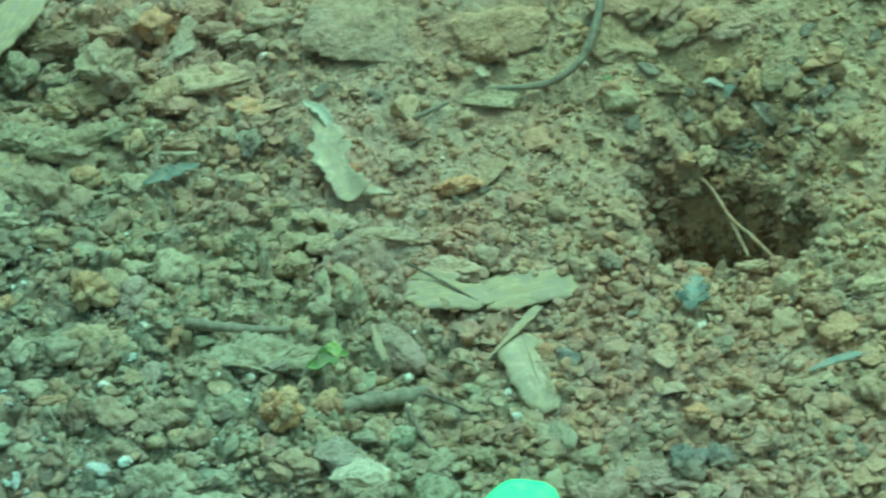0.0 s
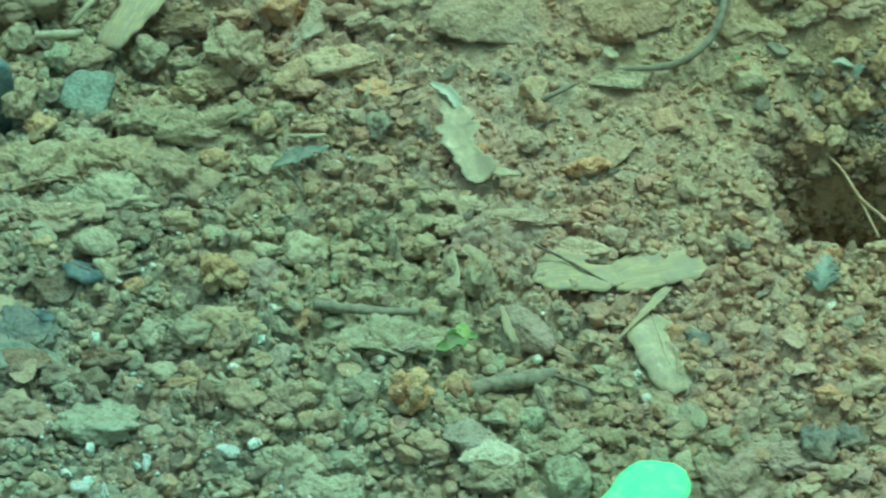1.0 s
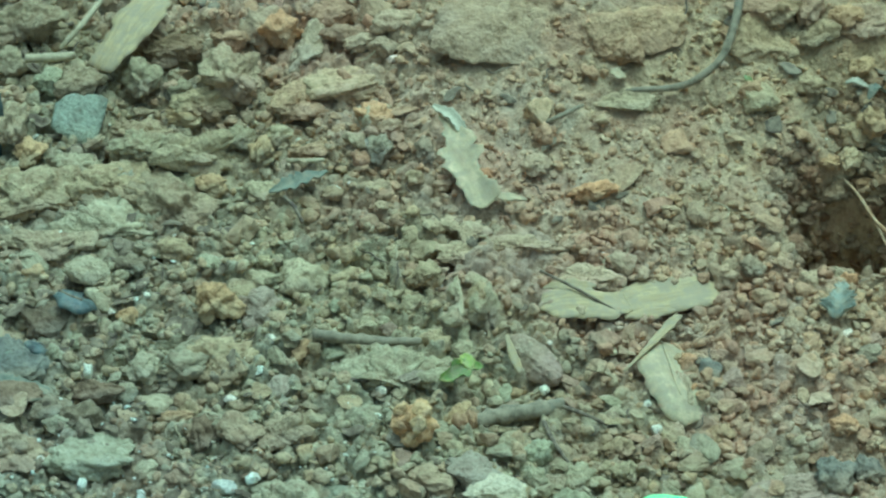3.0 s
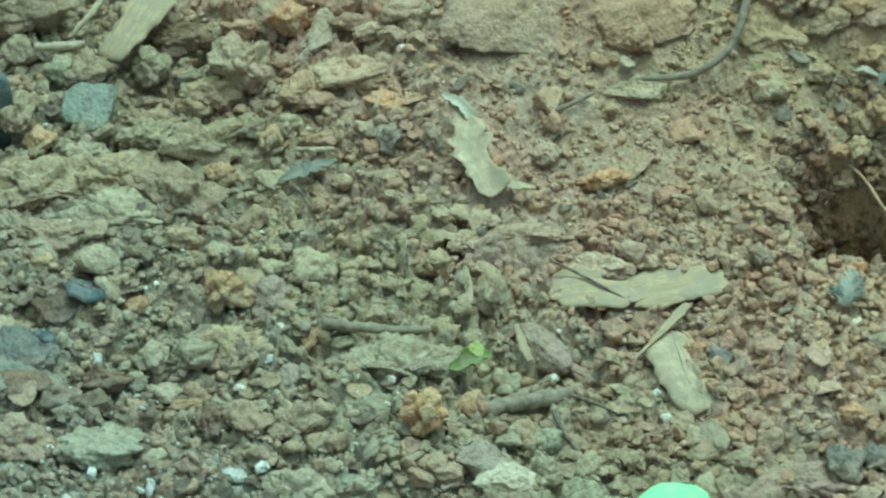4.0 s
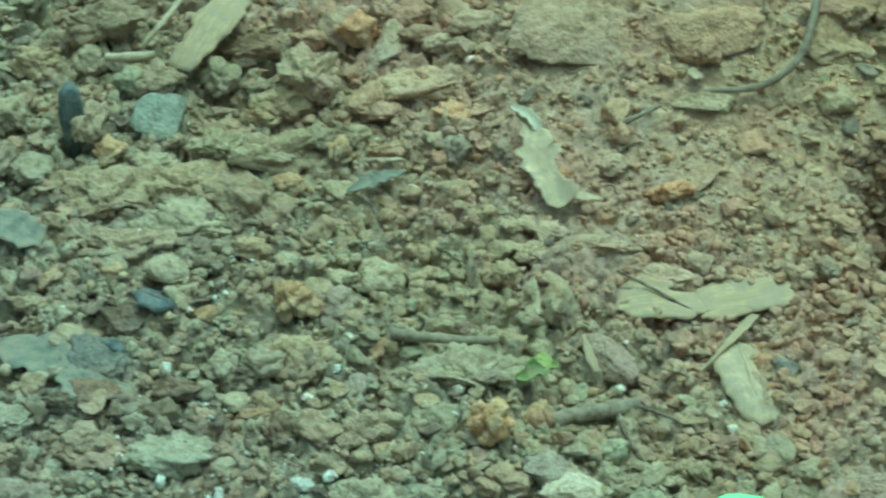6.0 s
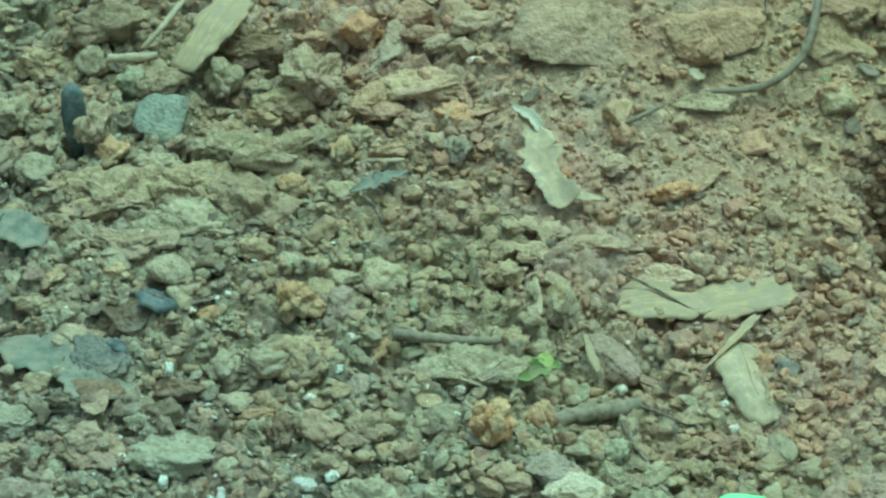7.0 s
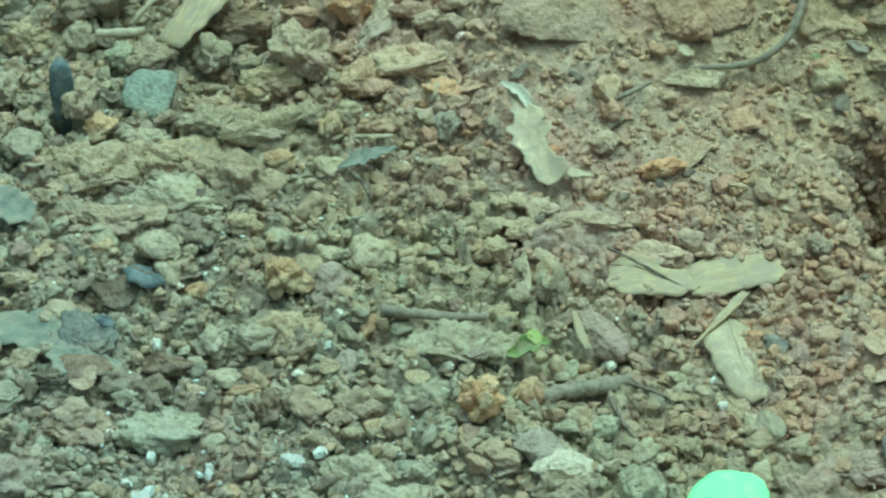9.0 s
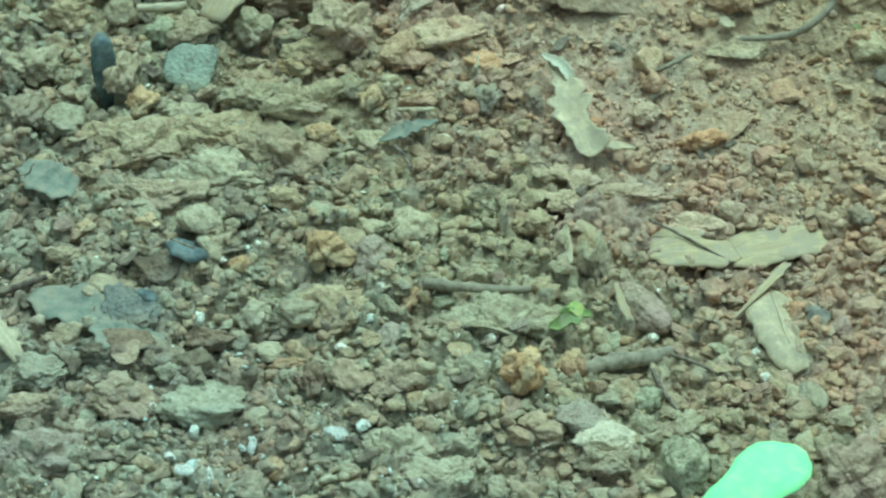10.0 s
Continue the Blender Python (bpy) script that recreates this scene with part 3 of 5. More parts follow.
lying("pale", 0.1559, -0.0191, 0.0154, 0.0077, 0.0046, 0, sink=0.6)
lying("soil", 0.1241, -0.0277, 0.0075, 0.0066, 0.0049, 0, sink=0.3, level=3)
lying("soil", 0.1168, -0.0331, 0.0069, 0.0070, 0.0052, 0, sink=0.3, level=3)
lying("soil", 0.1437, -0.0422, 0.0103, 0.0090, 0.0068, 0, sink=0.3)
lying("soil", 0.1330, -0.0596, 0.0134, 0.0102, 0.0061, 0, sink=0.6)
lying("soil", 0.1509, -0.0631, 0.0103, 0.0123, 0.0092, 0, sink=0.3)
lying("soil", 0.1417, -0.0295, 0.0103, 0.0090, 0.0068, 0, sink=0.3)
lying("soil", 0.0863, 0.0540, 0.0103, 0.0082, 0.0061, 0, sink=0.3, tip=12)
lying("soil", -0.0514, 0.0895, 0.0137, 0.0143, 0.0108, 0, sink=0.3)
lying("orange", -0.0192, 0.0490, 0.0137, 0.0115, 0.0086, 0, sink=0.3)
lying("orange", -0.0179, 0.0495, 0.0161, 0.0102, 0.0061, 0, sink=0.6)
lying("soil", -0.0147, 0.0445, 0.0103, 0.0074, 0.0055, 0, sink=0.3)
lying("soil", 0.0286, 0.0414, 0.0075, 0.0082, 0.0061, 0, sink=0.3, level=3)
lying("soil", 0.0269, 0.0305, 0.0113, 0.0082, 0.0061, 0, sink=0.3)
lying("grey", -0.0162, 0.0363, 0.0086, 0.0102, 0.0077, 0, sink=0.3)
lying("grey", -0.0036, 0.0334, 0.0075, 0.0102, 0.0077, 0, sink=0.3)
lying("soil", 0.0225, -0.0004, 0.0307, 0.0102, 0.0061, 0, sink=0.6)
lying("soil", 0.0056, -0.0044, 0.0173, 0.0092, 0.0055, 0, sink=0.6)
lying("soil", -0.0043, -0.0151, 0.0103, 0.0102, 0.0077, 0, sink=0.3)
lying("soil", 0.0123, -0.0282, 0.0103, 0.0164, 0.0123, 0, sink=0.3)
lying("soil", 0.0375, -0.0132, 0.0230, 0.0102, 0.0061, 0, sink=0.6)
lying("soil", -0.0020, -0.0485, 0.0173, 0.0102, 0.0061, 0, sink=0.6)
lying("soil", -0.1461, 0.0577, 0.0189, 0.0143, 0.0108, 0, sink=0.3)
lying("soil", -0.1473, 0.0366, 0.0171, 0.0164, 0.0123, 0, sink=0.3)
lying("soil", -0.1384, 0.0806, 0.0171, 0.0123, 0.0092, 0, sink=0.3)
lying("soil", -0.1198, 0.0506, 0.0137, 0.0184, 0.0138, 0, knobs=0.3, sink=0.3)
lying("pink", -0.1153, 0.0434, 0.0096, 0.0082, 0.0061, 0, sink=0.3)
lying("dark", -0.1520, 0.0510, 0.0086, 0.0102, 0.0077, 0, sink=0.3)
lying("soil", -0.1360, 0.0333, 0.0137, 0.0123, 0.0092, 0, sink=0.3)
lying("soil", -0.1217, 0.0307, 0.0250, 0.0153, 0.0092, 0, sink=0.6)
lying("soil", -0.1317, -0.0194, 0.0120, 0.0061, 0.0046, 0, sink=0.3)
lying("soil", -0.0956, -0.0074, 0.0137, 0.0115, 0.0086, 0, knobs=0.1, sink=0.3)
lying("dark", -0.1038, -0.0241, 0.0173, 0.0153, 0.0092, 0, knobs=0.14, sink=0.6)
lying("orange", -0.0839, -0.0248, 0.0069, 0.0061, 0.0046, 0, sink=0.3, level=3)
lying("soil", -0.1226, -0.0461, 0.0069, 0.0074, 0.0055, 0, sink=0.3, level=3)
lying("soil", -0.1349, -0.0663, 0.0189, 0.0123, 0.0092, 0, sink=0.3)
lying("dark", -0.1177, -0.0597, 0.0171, 0.0082, 0.0061, 0, sink=0.3)
lying("soil", -0.1368, -0.0784, 0.0206, 0.0102, 0.0077, 0, sink=0.3)
lying("pink", -0.1323, -0.0952, 0.0346, 0.0204, 0.0123, 0, sink=0.6)
lying("soil", -0.1100, -0.0760, 0.0240, 0.0170, 0.0100, 0, sink=0.6)
lying("soil", -0.1106, -0.0734, 0.0154, 0.0123, 0.0092, 0, sink=0.3)
lying("soil", -0.0549, -0.0688, 0.0171, 0.0143, 0.0108, 0, sink=0.3)
lying("soil", -0.0394, -0.0960, 0.0230, 0.0179, 0.0107, 0, sink=0.6)
lying("soil", -0.0277, -0.1065, 0.0269, 0.0153, 0.0092, 0, sink=0.6)
lying("pink", -0.0099, -0.0843, 0.0075, 0.0082, 0.0061, 0, sink=0.3, level=3)
lying("dark", 0.1100, 0.0325, 0.0103, 0.0074, 0.0055, 0, sink=0.3)
lying("soil", 0.1149, 0.0447, 0.0089, 0.0082, 0.0061, 0, sink=0.3)
lying("dark", 0.1275, 0.0561, 0.0075, 0.0102, 0.0077, 0, sink=0.3, tip=12)
lying("dark", 0.1352, 0.0500, 0.0110, 0.0080, 0.0060, 0, sink=0.4, tip=12)
lying("dark", 0.1518, 0.0593, 0.0058, 0.0061, 0.0046, 0, sink=0.3, tip=12, level=3)
lying("soil", 0.1075, 0.0375, 0.0086, 0.0061, 0.0046, 0, sink=0.3)
lying("soil", 0.1229, -0.0120, 0.0103, 0.0053, 0.0040, 0, sink=0.3)
lying("soil", 0.0532, 0.0660, 0.0103, 0.0123, 0.0092, 0, sink=0.3, tip=12)
lying("grey", 0.1072, 0.0708, 0.0137, 0.0102, 0.0077, 0, sink=0.3, tip=12)
lying("soil", 0.1138, 0.0759, 0.0120, 0.0102, 0.0077, 0, sink=0.3, tip=12)
lying("soil", 0.1034, 0.0560, 0.0103, 0.0082, 0.0061, 0, sink=0.3, tip=12)
lying("dark", -0.1120, -0.0575, 0.0170, 0.0110, 0.0034, 0, sink=-0.35, knobs=0.12)
lying("dark", -0.1020, -0.0620, 0.0130, 0.0090, 0.0032, 20, sink=-0.3, knobs=0.12)
lying("soil", -0.0985, -0.0685, 0.0120, 0.0080, 0.0055, 0, sink=0.2)
lying("grey", 0.0835, -0.0085, 0.0085, 0.0090, 0.0062, 0, sink=0.2)
lying("pale", 0.0270, 0.0480, 0.0090, 0.0100, 0.0070, 0, sink=0.3, knobs=0.12, crumb=0.4)
lying("red", 0.1270, -0.0070, 0.0085, 0.0050, 0.0042, 0, sink=0.25, level=3)
lying("white", -0.0445, -0.0371, 0.0037, 0.0039, 0.0030, 0, sink=0.3, level=3)
lying("white", -0.0476, -0.0484, 0.0037, 0.0034, 0.0026, 0, sink=0.3, level=3)
lying("white", -0.0549, -0.0927, 0.0070, 0.0054, 0.0041, 0, sink=0.3, level=3)
lying("white", -0.0553, -0.0571, 0.0041, 0.0030, 0.0022, 0, sink=0.3, level=3)
lying("white", 0.0270, -0.0562, 0.0033, 0.0034, 0.0026, 0, sink=0.3, level=3)
lying("white", -0.0164, -0.0672, 0.0029, 0.0030, 0.0022, 0, sink=0.3, level=3)
lying("white", -0.0474, -0.0882, 0.0033, 0.0034, 0.0026, 0, sink=0.3, level=3)
lying("white", -0.1041, 0.0109, 0.0029, 0.0030, 0.0022, 0, sink=0.3, level=3)
lying("white", -0.0927, -0.0462, 0.0025, 0.0049, 0.0037, 0, sink=0.3, level=3)
lying("white", -0.1031, -0.0782, 0.0029, 0.0030, 0.0022, 0, sink=0.3, level=3)
lying("white", -0.0916, -0.0881, 0.0025, 0.0064, 0.0048, 0, sink=0.3, level=3)
lying("white", -0.0293, 0.0223, 0.0041, 0.0034, 0.0026, 0, sink=0.3, level=3)
lying("white", -0.0134, 0.0725, 0.0045, 0.0025, 0.0018, 0, sink=0.3, level=3)
lying("white", 0.0793, 0.0640, 0.0029, 0.0025, 0.0018, 0, sink=0.3, tip=12, level=3)
lying("pale", 0.1388, 0.0530, 0.0062, 0.0070, 0.0052, 0, sink=0.25, tip=12, level=3)
lying("white", 0.0556, -0.0712, 0.0033, 0.0034, 0.0026, 0, sink=0.3, level=3)
lying("white", 0.0538, -0.0612, 0.0021, 0.0025, 0.0018, 0, sink=0.3, level=3)
lying("white", 0.1078, -0.0348, 0.0033, 0.0030, 0.0022, 0, sink=0.3, level=3)
lying("white", -0.0975, -0.0959, 0.0025, 0.0030, 0.0022, 0, sink=0.3, level=3)
lying("white", -0.0483, -0.0888, 0.0041, 0.0039, 0.0030, 0, sink=0.3, level=3)
lying("white", -0.0868, -0.1045, 0.0029, 0.0064, 0.0048, 0, sink=0.3, level=3)
lying("white", -0.0928, -0.1012, 0.0062, 0.0049, 0.0037, 0, sink=0.3, level=3)
lying("white", -0.0764, -0.0947, 0.0029, 0.0059, 0.0044, 0, sink=0.3, level=3)
lying("white", -0.0333, -0.1094, 0.0033, 0.0034, 0.0026, 0, sink=0.3, level=3)
lying("white", -0.0879, -0.0222, 0.0025, 0.0025, 0.0018, 0, sink=0.3, level=3)
lying("white", -0.0153, -0.0574, 0.0037, 0.0030, 0.0022, 0, sink=0.3, level=3)
lying("white", -0.0915, -0.0884, 0.0025, 0.0022, 0.0017, 355, sink=0.3, level=3)
lying("white", -0.0914, -0.0991, 0.0045, 0.0039, 0.0030, 206, sink=0.3, level=3)
lying("white", -0.0836, -0.0912, 0.0019, 0.0017, 0.0013, 189, sink=0.3, level=3)
lying("white", -0.0789, -0.0940, 0.0029, 0.0022, 0.0017, 118, sink=0.3, level=3)
lying("white", -0.0769, -0.0907, 0.0016, 0.0015, 0.0011, 73, sink=0.3, level=3)
lying("white", -0.0866, -0.1026, 0.0029, 0.0022, 0.0017, 8, sink=0.3, level=3)
lying("white", -0.0705, -0.0979, 0.0016, 0.0015, 0.0011, 228, sink=0.3, level=3)
lying("white", -0.0950, -0.1014, 0.0025, 0.0020, 0.0015, 231, sink=0.3, level=3)


# ---- flat things: leaves, chips and flakes ----
def spline(points, count):
    """A smooth line through a few points."""
    p = np.array(points, float)
    p = np.vstack([2 * p[0] - p[1], p, 2 * p[-1] - p[-2]])
    out = []
    for s in np.linspace(0, len(p) - 3 - 1e-6, count):
        k, f = int(s) + 1, s - int(s)
        a, b, c, d = p[k - 1], p[k], p[k + 1], p[k + 2]
        out.append(0.5 * (2 * b + (c - a) * f + (2 * a - 5 * b + 4 * c - d) * f * f + (3 * b - a - 3 * c + d) * f ** 3))
    return np.array(out)


def sheet(spine, widths, thick, cup, ragged, seed, tilt=0.0, count=30, across=11):
    """A thin solid blade along a line of x, y, z, as wide as told from end to end."""
    line = spline(spine, count)
    side = np.gradient(line, axis=0)
    side = np.stack([-side[:, 1], side[:, 0], 0 * side[:, 0]], -1)
    side /= np.linalg.norm(side, axis=1)[:, None] + 1e-9
    wide = np.interp(np.linspace(0, 1, count), np.linspace(0, 1, len(widths)), widths)
    s = np.linspace(0, count * 0.31, count)
    left = wide * (1 + ragged * (soft_noise(s * 1.7, s * 0 + 2, seed) - 0.5) * 2 + 0.5 * ragged * (soft_noise(s * 4.3, s * 0 + 8, seed + 5) - 0.5))
    right = wide * (1 + ragged * (soft_noise(s * 1.9, s * 0 + 5, seed + 1) - 0.5) * 2 + 0.5 * ragged * (soft_noise(s * 4.9, s * 0 + 8, seed + 6) - 0.5))
    w = np.linspace(-1, 1, across)
    half = np.where(w[None] < 0, left[:, None], right[:, None]) * w[None] / 2
    top = line[:, None] + side[:, None] * half[..., None]
    wave = 0.5 * thick * (soft_noise(top[..., 0] / 0.004, top[..., 1] / 0.004, seed) - 0.5)
    top[..., 2] += cup * (w ** 2)[None] * wide[:, None] + tilt * half + wave
    rim = 1 - 0.8 * np.maximum(np.abs(w)[None] ** 6, (np.abs(np.linspace(-1, 1, count)) ** 12)[:, None])
    low = top.copy()
    top[..., 2] += 0.5 * thick * rim
    low[..., 2] -= 0.5 * thick * rim
    n = count * across
    up = quads(count, across)
    edge = np.concatenate([np.arange(across), np.arange(1, count) * across + across - 1, np.arange(across - 2, -1, -1) + (count - 1) * across, np.arange(count - 2, 0, -1) * across])
    nxt = np.roll(edge, -1)
    faces = [*up.tolist(), *(up[:, ::-1] + n).tolist(), *np.stack([edge, edge + n, nxt + n, nxt], -1).tolist()]
    return np.concatenate([top.reshape(-1, 3), low.reshape(-1, 3)]), faces


def based(spine):
    """The point of the soil under the middle of a line."""
    m = np.mean(np.array(spine), 0)
    return np.array([m[0], m[1], float(relief(m[0], m[1]))])


def lifted(spine, world=False):
    """Turns heights over the soil into heights in the world."""
    if world:
        return list(spine)
    return [(x, y, float(relief(x, y)) + h) for x, y, h in spine]


def turned(verts, base, spine):
    """Verts in a frame of their own, with x along the line."""
    a, b = np.array(spine[0]), np.array(spine[-1])
    ang = math.atan2(b[1] - a[1], b[0] - a[0])
    c, s = math.cos(-ang), math.sin(-ang)
    q = verts - base
    return np.stack([c * q[:, 0] - s * q[:, 1], s * q[:, 0] + c * q[:, 1], q[:, 2]], -1), pose(*base, 0, 0, math.degrees(ang))


def flake(name, label, category, spine, widths, thick, cup, ragged, material, tilt=0.0, seed=1, group="", parent=None, count=30, rib=""):
    low = spine
    spine = lifted(spine)
    base = based(spine)
    verts, faces = sheet(spine, widths, thick, cup, ragged, seed, tilt, count)
    TAKEN.extend((q[0], q[1], max(widths) * 0.46) for q in spline(spine, 12))
    verts, m = turned(verts, base, spine)
    ob = new(name, mesh_from(name, verts, faces, M[material]))
    if parent:
        ob.parent = parent
        ob.matrix_parent_inverse = parent.matrix_world.inverted()
        ob.matrix_world = m
        return tagged(ob, label)
    ob.matrix_world = m
    if rib:
        top = [(x, y, h + 0.5 * thick) for x, y, h in low]
        stick("midrib", "thin raised midrib", "", top[:-1], [0.0003, 0.00045, 0.0004], rib, 0.1, seed, parent=ob)
    return tagged(ob, label, category, group)


def tube(spine, radii, knots=0.12, seed=1, count=40, around=10):
    line = spline(spine, count)
    way = np.gradient(line, axis=0)
    way /= np.linalg.norm(way, axis=1)[:, None] + 1e-9
    side = np.cross(way, (0, 0, 1.0))
    side /= np.linalg.norm(side, axis=1)[:, None] + 1e-9
    up = np.cross(side, way)
    r = np.interp(np.linspace(0, 1, count), np.linspace(0, 1, len(radii)), radii)
    a = np.linspace(0, 2 * math.pi, around, endpoint=False)
    s = np.arange(count)[:, None] * 0.4
    r = r[:, None] * (1 + knots * 2 * (soft_noise(s + 0 * a[None], a[None] * 0.8 + 0 * s, seed) - 0.5))
    ring = line[:, None] + side[:, None] * (r * np.cos(a))[..., None] + up[:, None] * (r * np.sin(a))[..., None]
    faces = []
    for i in range(count - 1):
        for j in range(around):
            k = (j + 1) % around
            faces.append((i * around + j, i * around + k, (i + 1) * around + k, (i + 1) * around + j))
    faces += [tuple(range(around))[::-1], tuple(range((count - 1) * around, count * around))]
    return ring.reshape(-1, 3), faces


def stick(name, label, category, spine, radii, material, knots=0.12, seed=1, parent=None, group="", world=False):
    spine = lifted(spine, world)
    base = based(spine)
    verts, faces = tube(spine, radii, knots, seed)
    TAKEN.extend((q[0], q[1], max(radii) + 0.0012) for q in spline(spine, 20))
    verts, m = turned(verts, base, spine)
    ob = new(name, mesh_from(name, verts, faces, M[material]))
    if parent:
        ob.parent = parent
        ob.matrix_parent_inverse = parent.matrix_world.inverted()
        ob.matrix_world = m
        return tagged(ob, label)
    ob.matrix_world = m
    return tagged(ob, label, category, group)


def cracked_ball(x, y):
    """A clay ball of 12 mm that is breaking up."""
    v, faces = lump(3, 77, 0.25, 8)
    ball_ob = new("clay_ball", mesh_from("clay_ball", v * np.array([0.0060, 0.0056, 0.0062]), faces, M["apricot"]))
    ball_ob.matrix_world = pose(x, y, float(relief(x, y)) + 0.0062, 0, 0, 15)
    for k in range(9):
        a, up = k * 2.4, 0.9 - 0.17 * k
        w, f = lump(3, 700 + k, 0.22, 7)
        r = 0.0040 * math.sqrt(max(0.1, 1 - up * up))
        part("lump", w * np.array([0.0030, 0.0026, 0.0027]), f, "apricot", ball_ob, pose(r * math.cos(a), r * math.sin(a), 0.0044 * up, 40 * k, 25 * k, 70 * k), "loosened lump")
    TAKEN.append((x, y, 0.0065))
    return tagged(ball_ob, "cracked crumbly ball of orange clay on the soil", "clay ball")


# a cracked ball of orange clay, with the lumps it is breaking into
cracked_ball(-0.0068, -0.0753)
# curved twig and fallen sticks
stick("twig", "curved grey-brown twig lying on the soil bank", "twig", [(0.0518, 0.0565, 0.0012), (0.0641, 0.0566, 0.0025), (0.0722, 0.0573, 0.0040), (0.0785, 0.0619, 0.0060), (0.0815, 0.0680, 0.0080), (0.0836, 0.0753, 0.0090), (0.0854, 0.0822, 0.0090)], [0.0007, 0.0010, 0.0010, 0.0012, 0.0013, 0.0013], "bark", 0.2, 3)
stubby = stick("twig", "short stubby grey twig pressed into the soil", "twig", [(0.0089, -0.0697, 0.0020), (0.0155, -0.0671, 0.0020), (0.0236, -0.0648, 0.0020), (0.0317, -0.0622, 0.0020)], [0.0022, 0.0024, 0.0023, 0.0020], "bark", 0.25, 5)
stick("broken_end", "rust-brown broken end", "", [(0.0028, -0.0701, 0.0015), (0.0045, -0.0702, 0.0020), (0.0070, -0.0697, 0.0020), (0.0093, -0.0695, 0.0020)], [0.0014, 0.0025, 0.0027, 0.0024], "red", 0.3, 6, parent=stubby)
stick("twig", "thin dark twig lying across soil crumbs", "twig", [(-0.0334, -0.0390, 0.0044), (-0.0244, -0.0414, 0.0046), (-0.0140, -0.0426, 0.0046), (-0.0051, -0.0418, 0.0040)], [0.0018, 0.0014, 0.0013, 0.0009], "bark", 0.25, 7)
stick("twig", "thin dark stalk over a wood chip", "twig", [(0.0265, -0.0174, 0.0060), (0.0369, -0.0235, 0.0050), (0.0481, -0.0286, 0.0030)], [0.00036, 0.0004, 0.0003], "dark_bark", 0.2, 8)
stick("twig", "thin dark stalk in the gravelly soil", "twig", [(0.0264, -0.0699, 0.0030), (0.0291, -0.0792, 0.0030), (0.0326, -0.0858, 0.0020)], [0.0006, 0.0006, 0.0004], "dark_bark", 0.2, 9)
stick("twig", "thin brown stalk trailing from a stubby twig", "twig", [(0.0316, -0.0640, 0.0030), (0.0374, -0.0673, 0.0030), (0.0432, -0.0703, 0.0020)], [0.0006, 0.0005, 0.0003], "dark_bark", 0.2, 10)
stick("twig", "dark twig at the edge of the clods", "twig", [(-0.1527, -0.0374, 0.0030), (-0.1424, -0.0337, 0.0040), (-0.1350, -0.0291, 0.0030)], [0.0009, 0.0011, 0.0008], "dark_bark", 0.2, 11)
stick("twig", "short dark stalk between the clods", "twig", [(-0.0426, 0.0178, 0.0040), (-0.0399, 0.0137, 0.0040), (-0.0375, 0.0083, 0.0030)], [0.0006, 0.0006, 0.0005], "dark_bark", 0.2, 12)
stick("twig", "thin grey stalk among fine crumbs", "twig", [(0.0278, 0.0442, 0.0020), (0.0333, 0.0458, 0.0030), (0.0397, 0.0492, 0.0030)], [0.0006, 0.0007, 0.0005], "bark", 0.2, 13)
stick("straw_piece", "pale straw piece on cloddy soil", "straw", [(-0.1178, 0.0774, 0.0060), (-0.1105, 0.0772, 0.0060), (-0.1036, 0.0774, 0.0060)], [0.0013, 0.0014, 0.0011], "straw", 0.15, 14)
stick("straw_piece", "thin pale straw leaning between clods", "straw", [(-0.1082, 0.0821, 0.0050), (-0.1029, 0.0868, 0.0080), (-0.0970, 0.0977, 0.0090)], [0.0007, 0.0009, 0.0008], "straw", 0.15, 15)
stick("straw_piece", "thin pale straw on the clods", "straw", [(-0.0424, 0.0320, 0.0050), (-0.0372, 0.0309, 0.0050), (-0.0321, 0.0319, 0.0040)], [0.0006, 0.0008, 0.0006], "straw", 0.15, 16)
stick("root", "pale bent root hanging into the burrow", "root", [(0.1118, 0.0344, -0.0040), (0.1150, 0.0258, -0.0020), (0.1192, 0.0115, 0.0000), (0.1240, 0.0021, 0.0020), (0.1298, -0.0061, 0.0010)], [0.0004, 0.0005, 0.00055, 0.0005], "root", 0.2, 17, world=True)
stick("root", "thin brown root hanging into the burrow", "root", [(0.1179, 0.0176, -0.0020), (0.1201, 0.0062, 0.0000), (0.1229, -0.0044, 0.0000)], [0.0003, 0.0004, 0.0004], "root", 0.2, 18, world=True)
stick("root", "short brown root on the wall of the burrow", "root", [(0.1387, 0.0378, -0.0030), (0.1345, 0.0313, -0.0060), (0.1301, 0.0292, -0.0100)], [0.0005, 0.0006, 0.0004], "root", 0.2, 19, world=True)
# wood chips and dry leaves
chip = flake("wood_chip", "flat pale fibrous wood chip with torn ends", "wood chip", [(0.0468, -0.0246, 0.0006), (0.0530, -0.0208, 0.0012), (0.0599, -0.0182, 0.0014), (0.0675, -0.0166, 0.0012), (0.0749, -0.0156, 0.0000)], [0.0060, 0.0115, 0.0128, 0.0122, 0.0115, 0.0070], 0.0016, 0.03, 0.10, "wood", 0.05, 21, count=36)
flake("splinter", "torn fibrous splinter", "", [(0.0489, -0.0286, 0.0015), (0.0550, -0.0263, 0.0020), (0.0627, -0.0240, 0.0015)], [0.0008, 0.0036, 0.0038, 0.0008], 0.0012, 0.0, 0.3, "wood", 0.1, 61, parent=chip)
flake("splinter", "torn fibrous splinter", "", [(0.0416, -0.0222, 0.0010), (0.0492, -0.0195, 0.0015), (0.0554, -0.0168, 0.0015)], [0.0008, 0.0038, 0.0034, 0.0008], 0.0012, 0.0, 0.3, "wood", 0.1, 62, parent=chip)
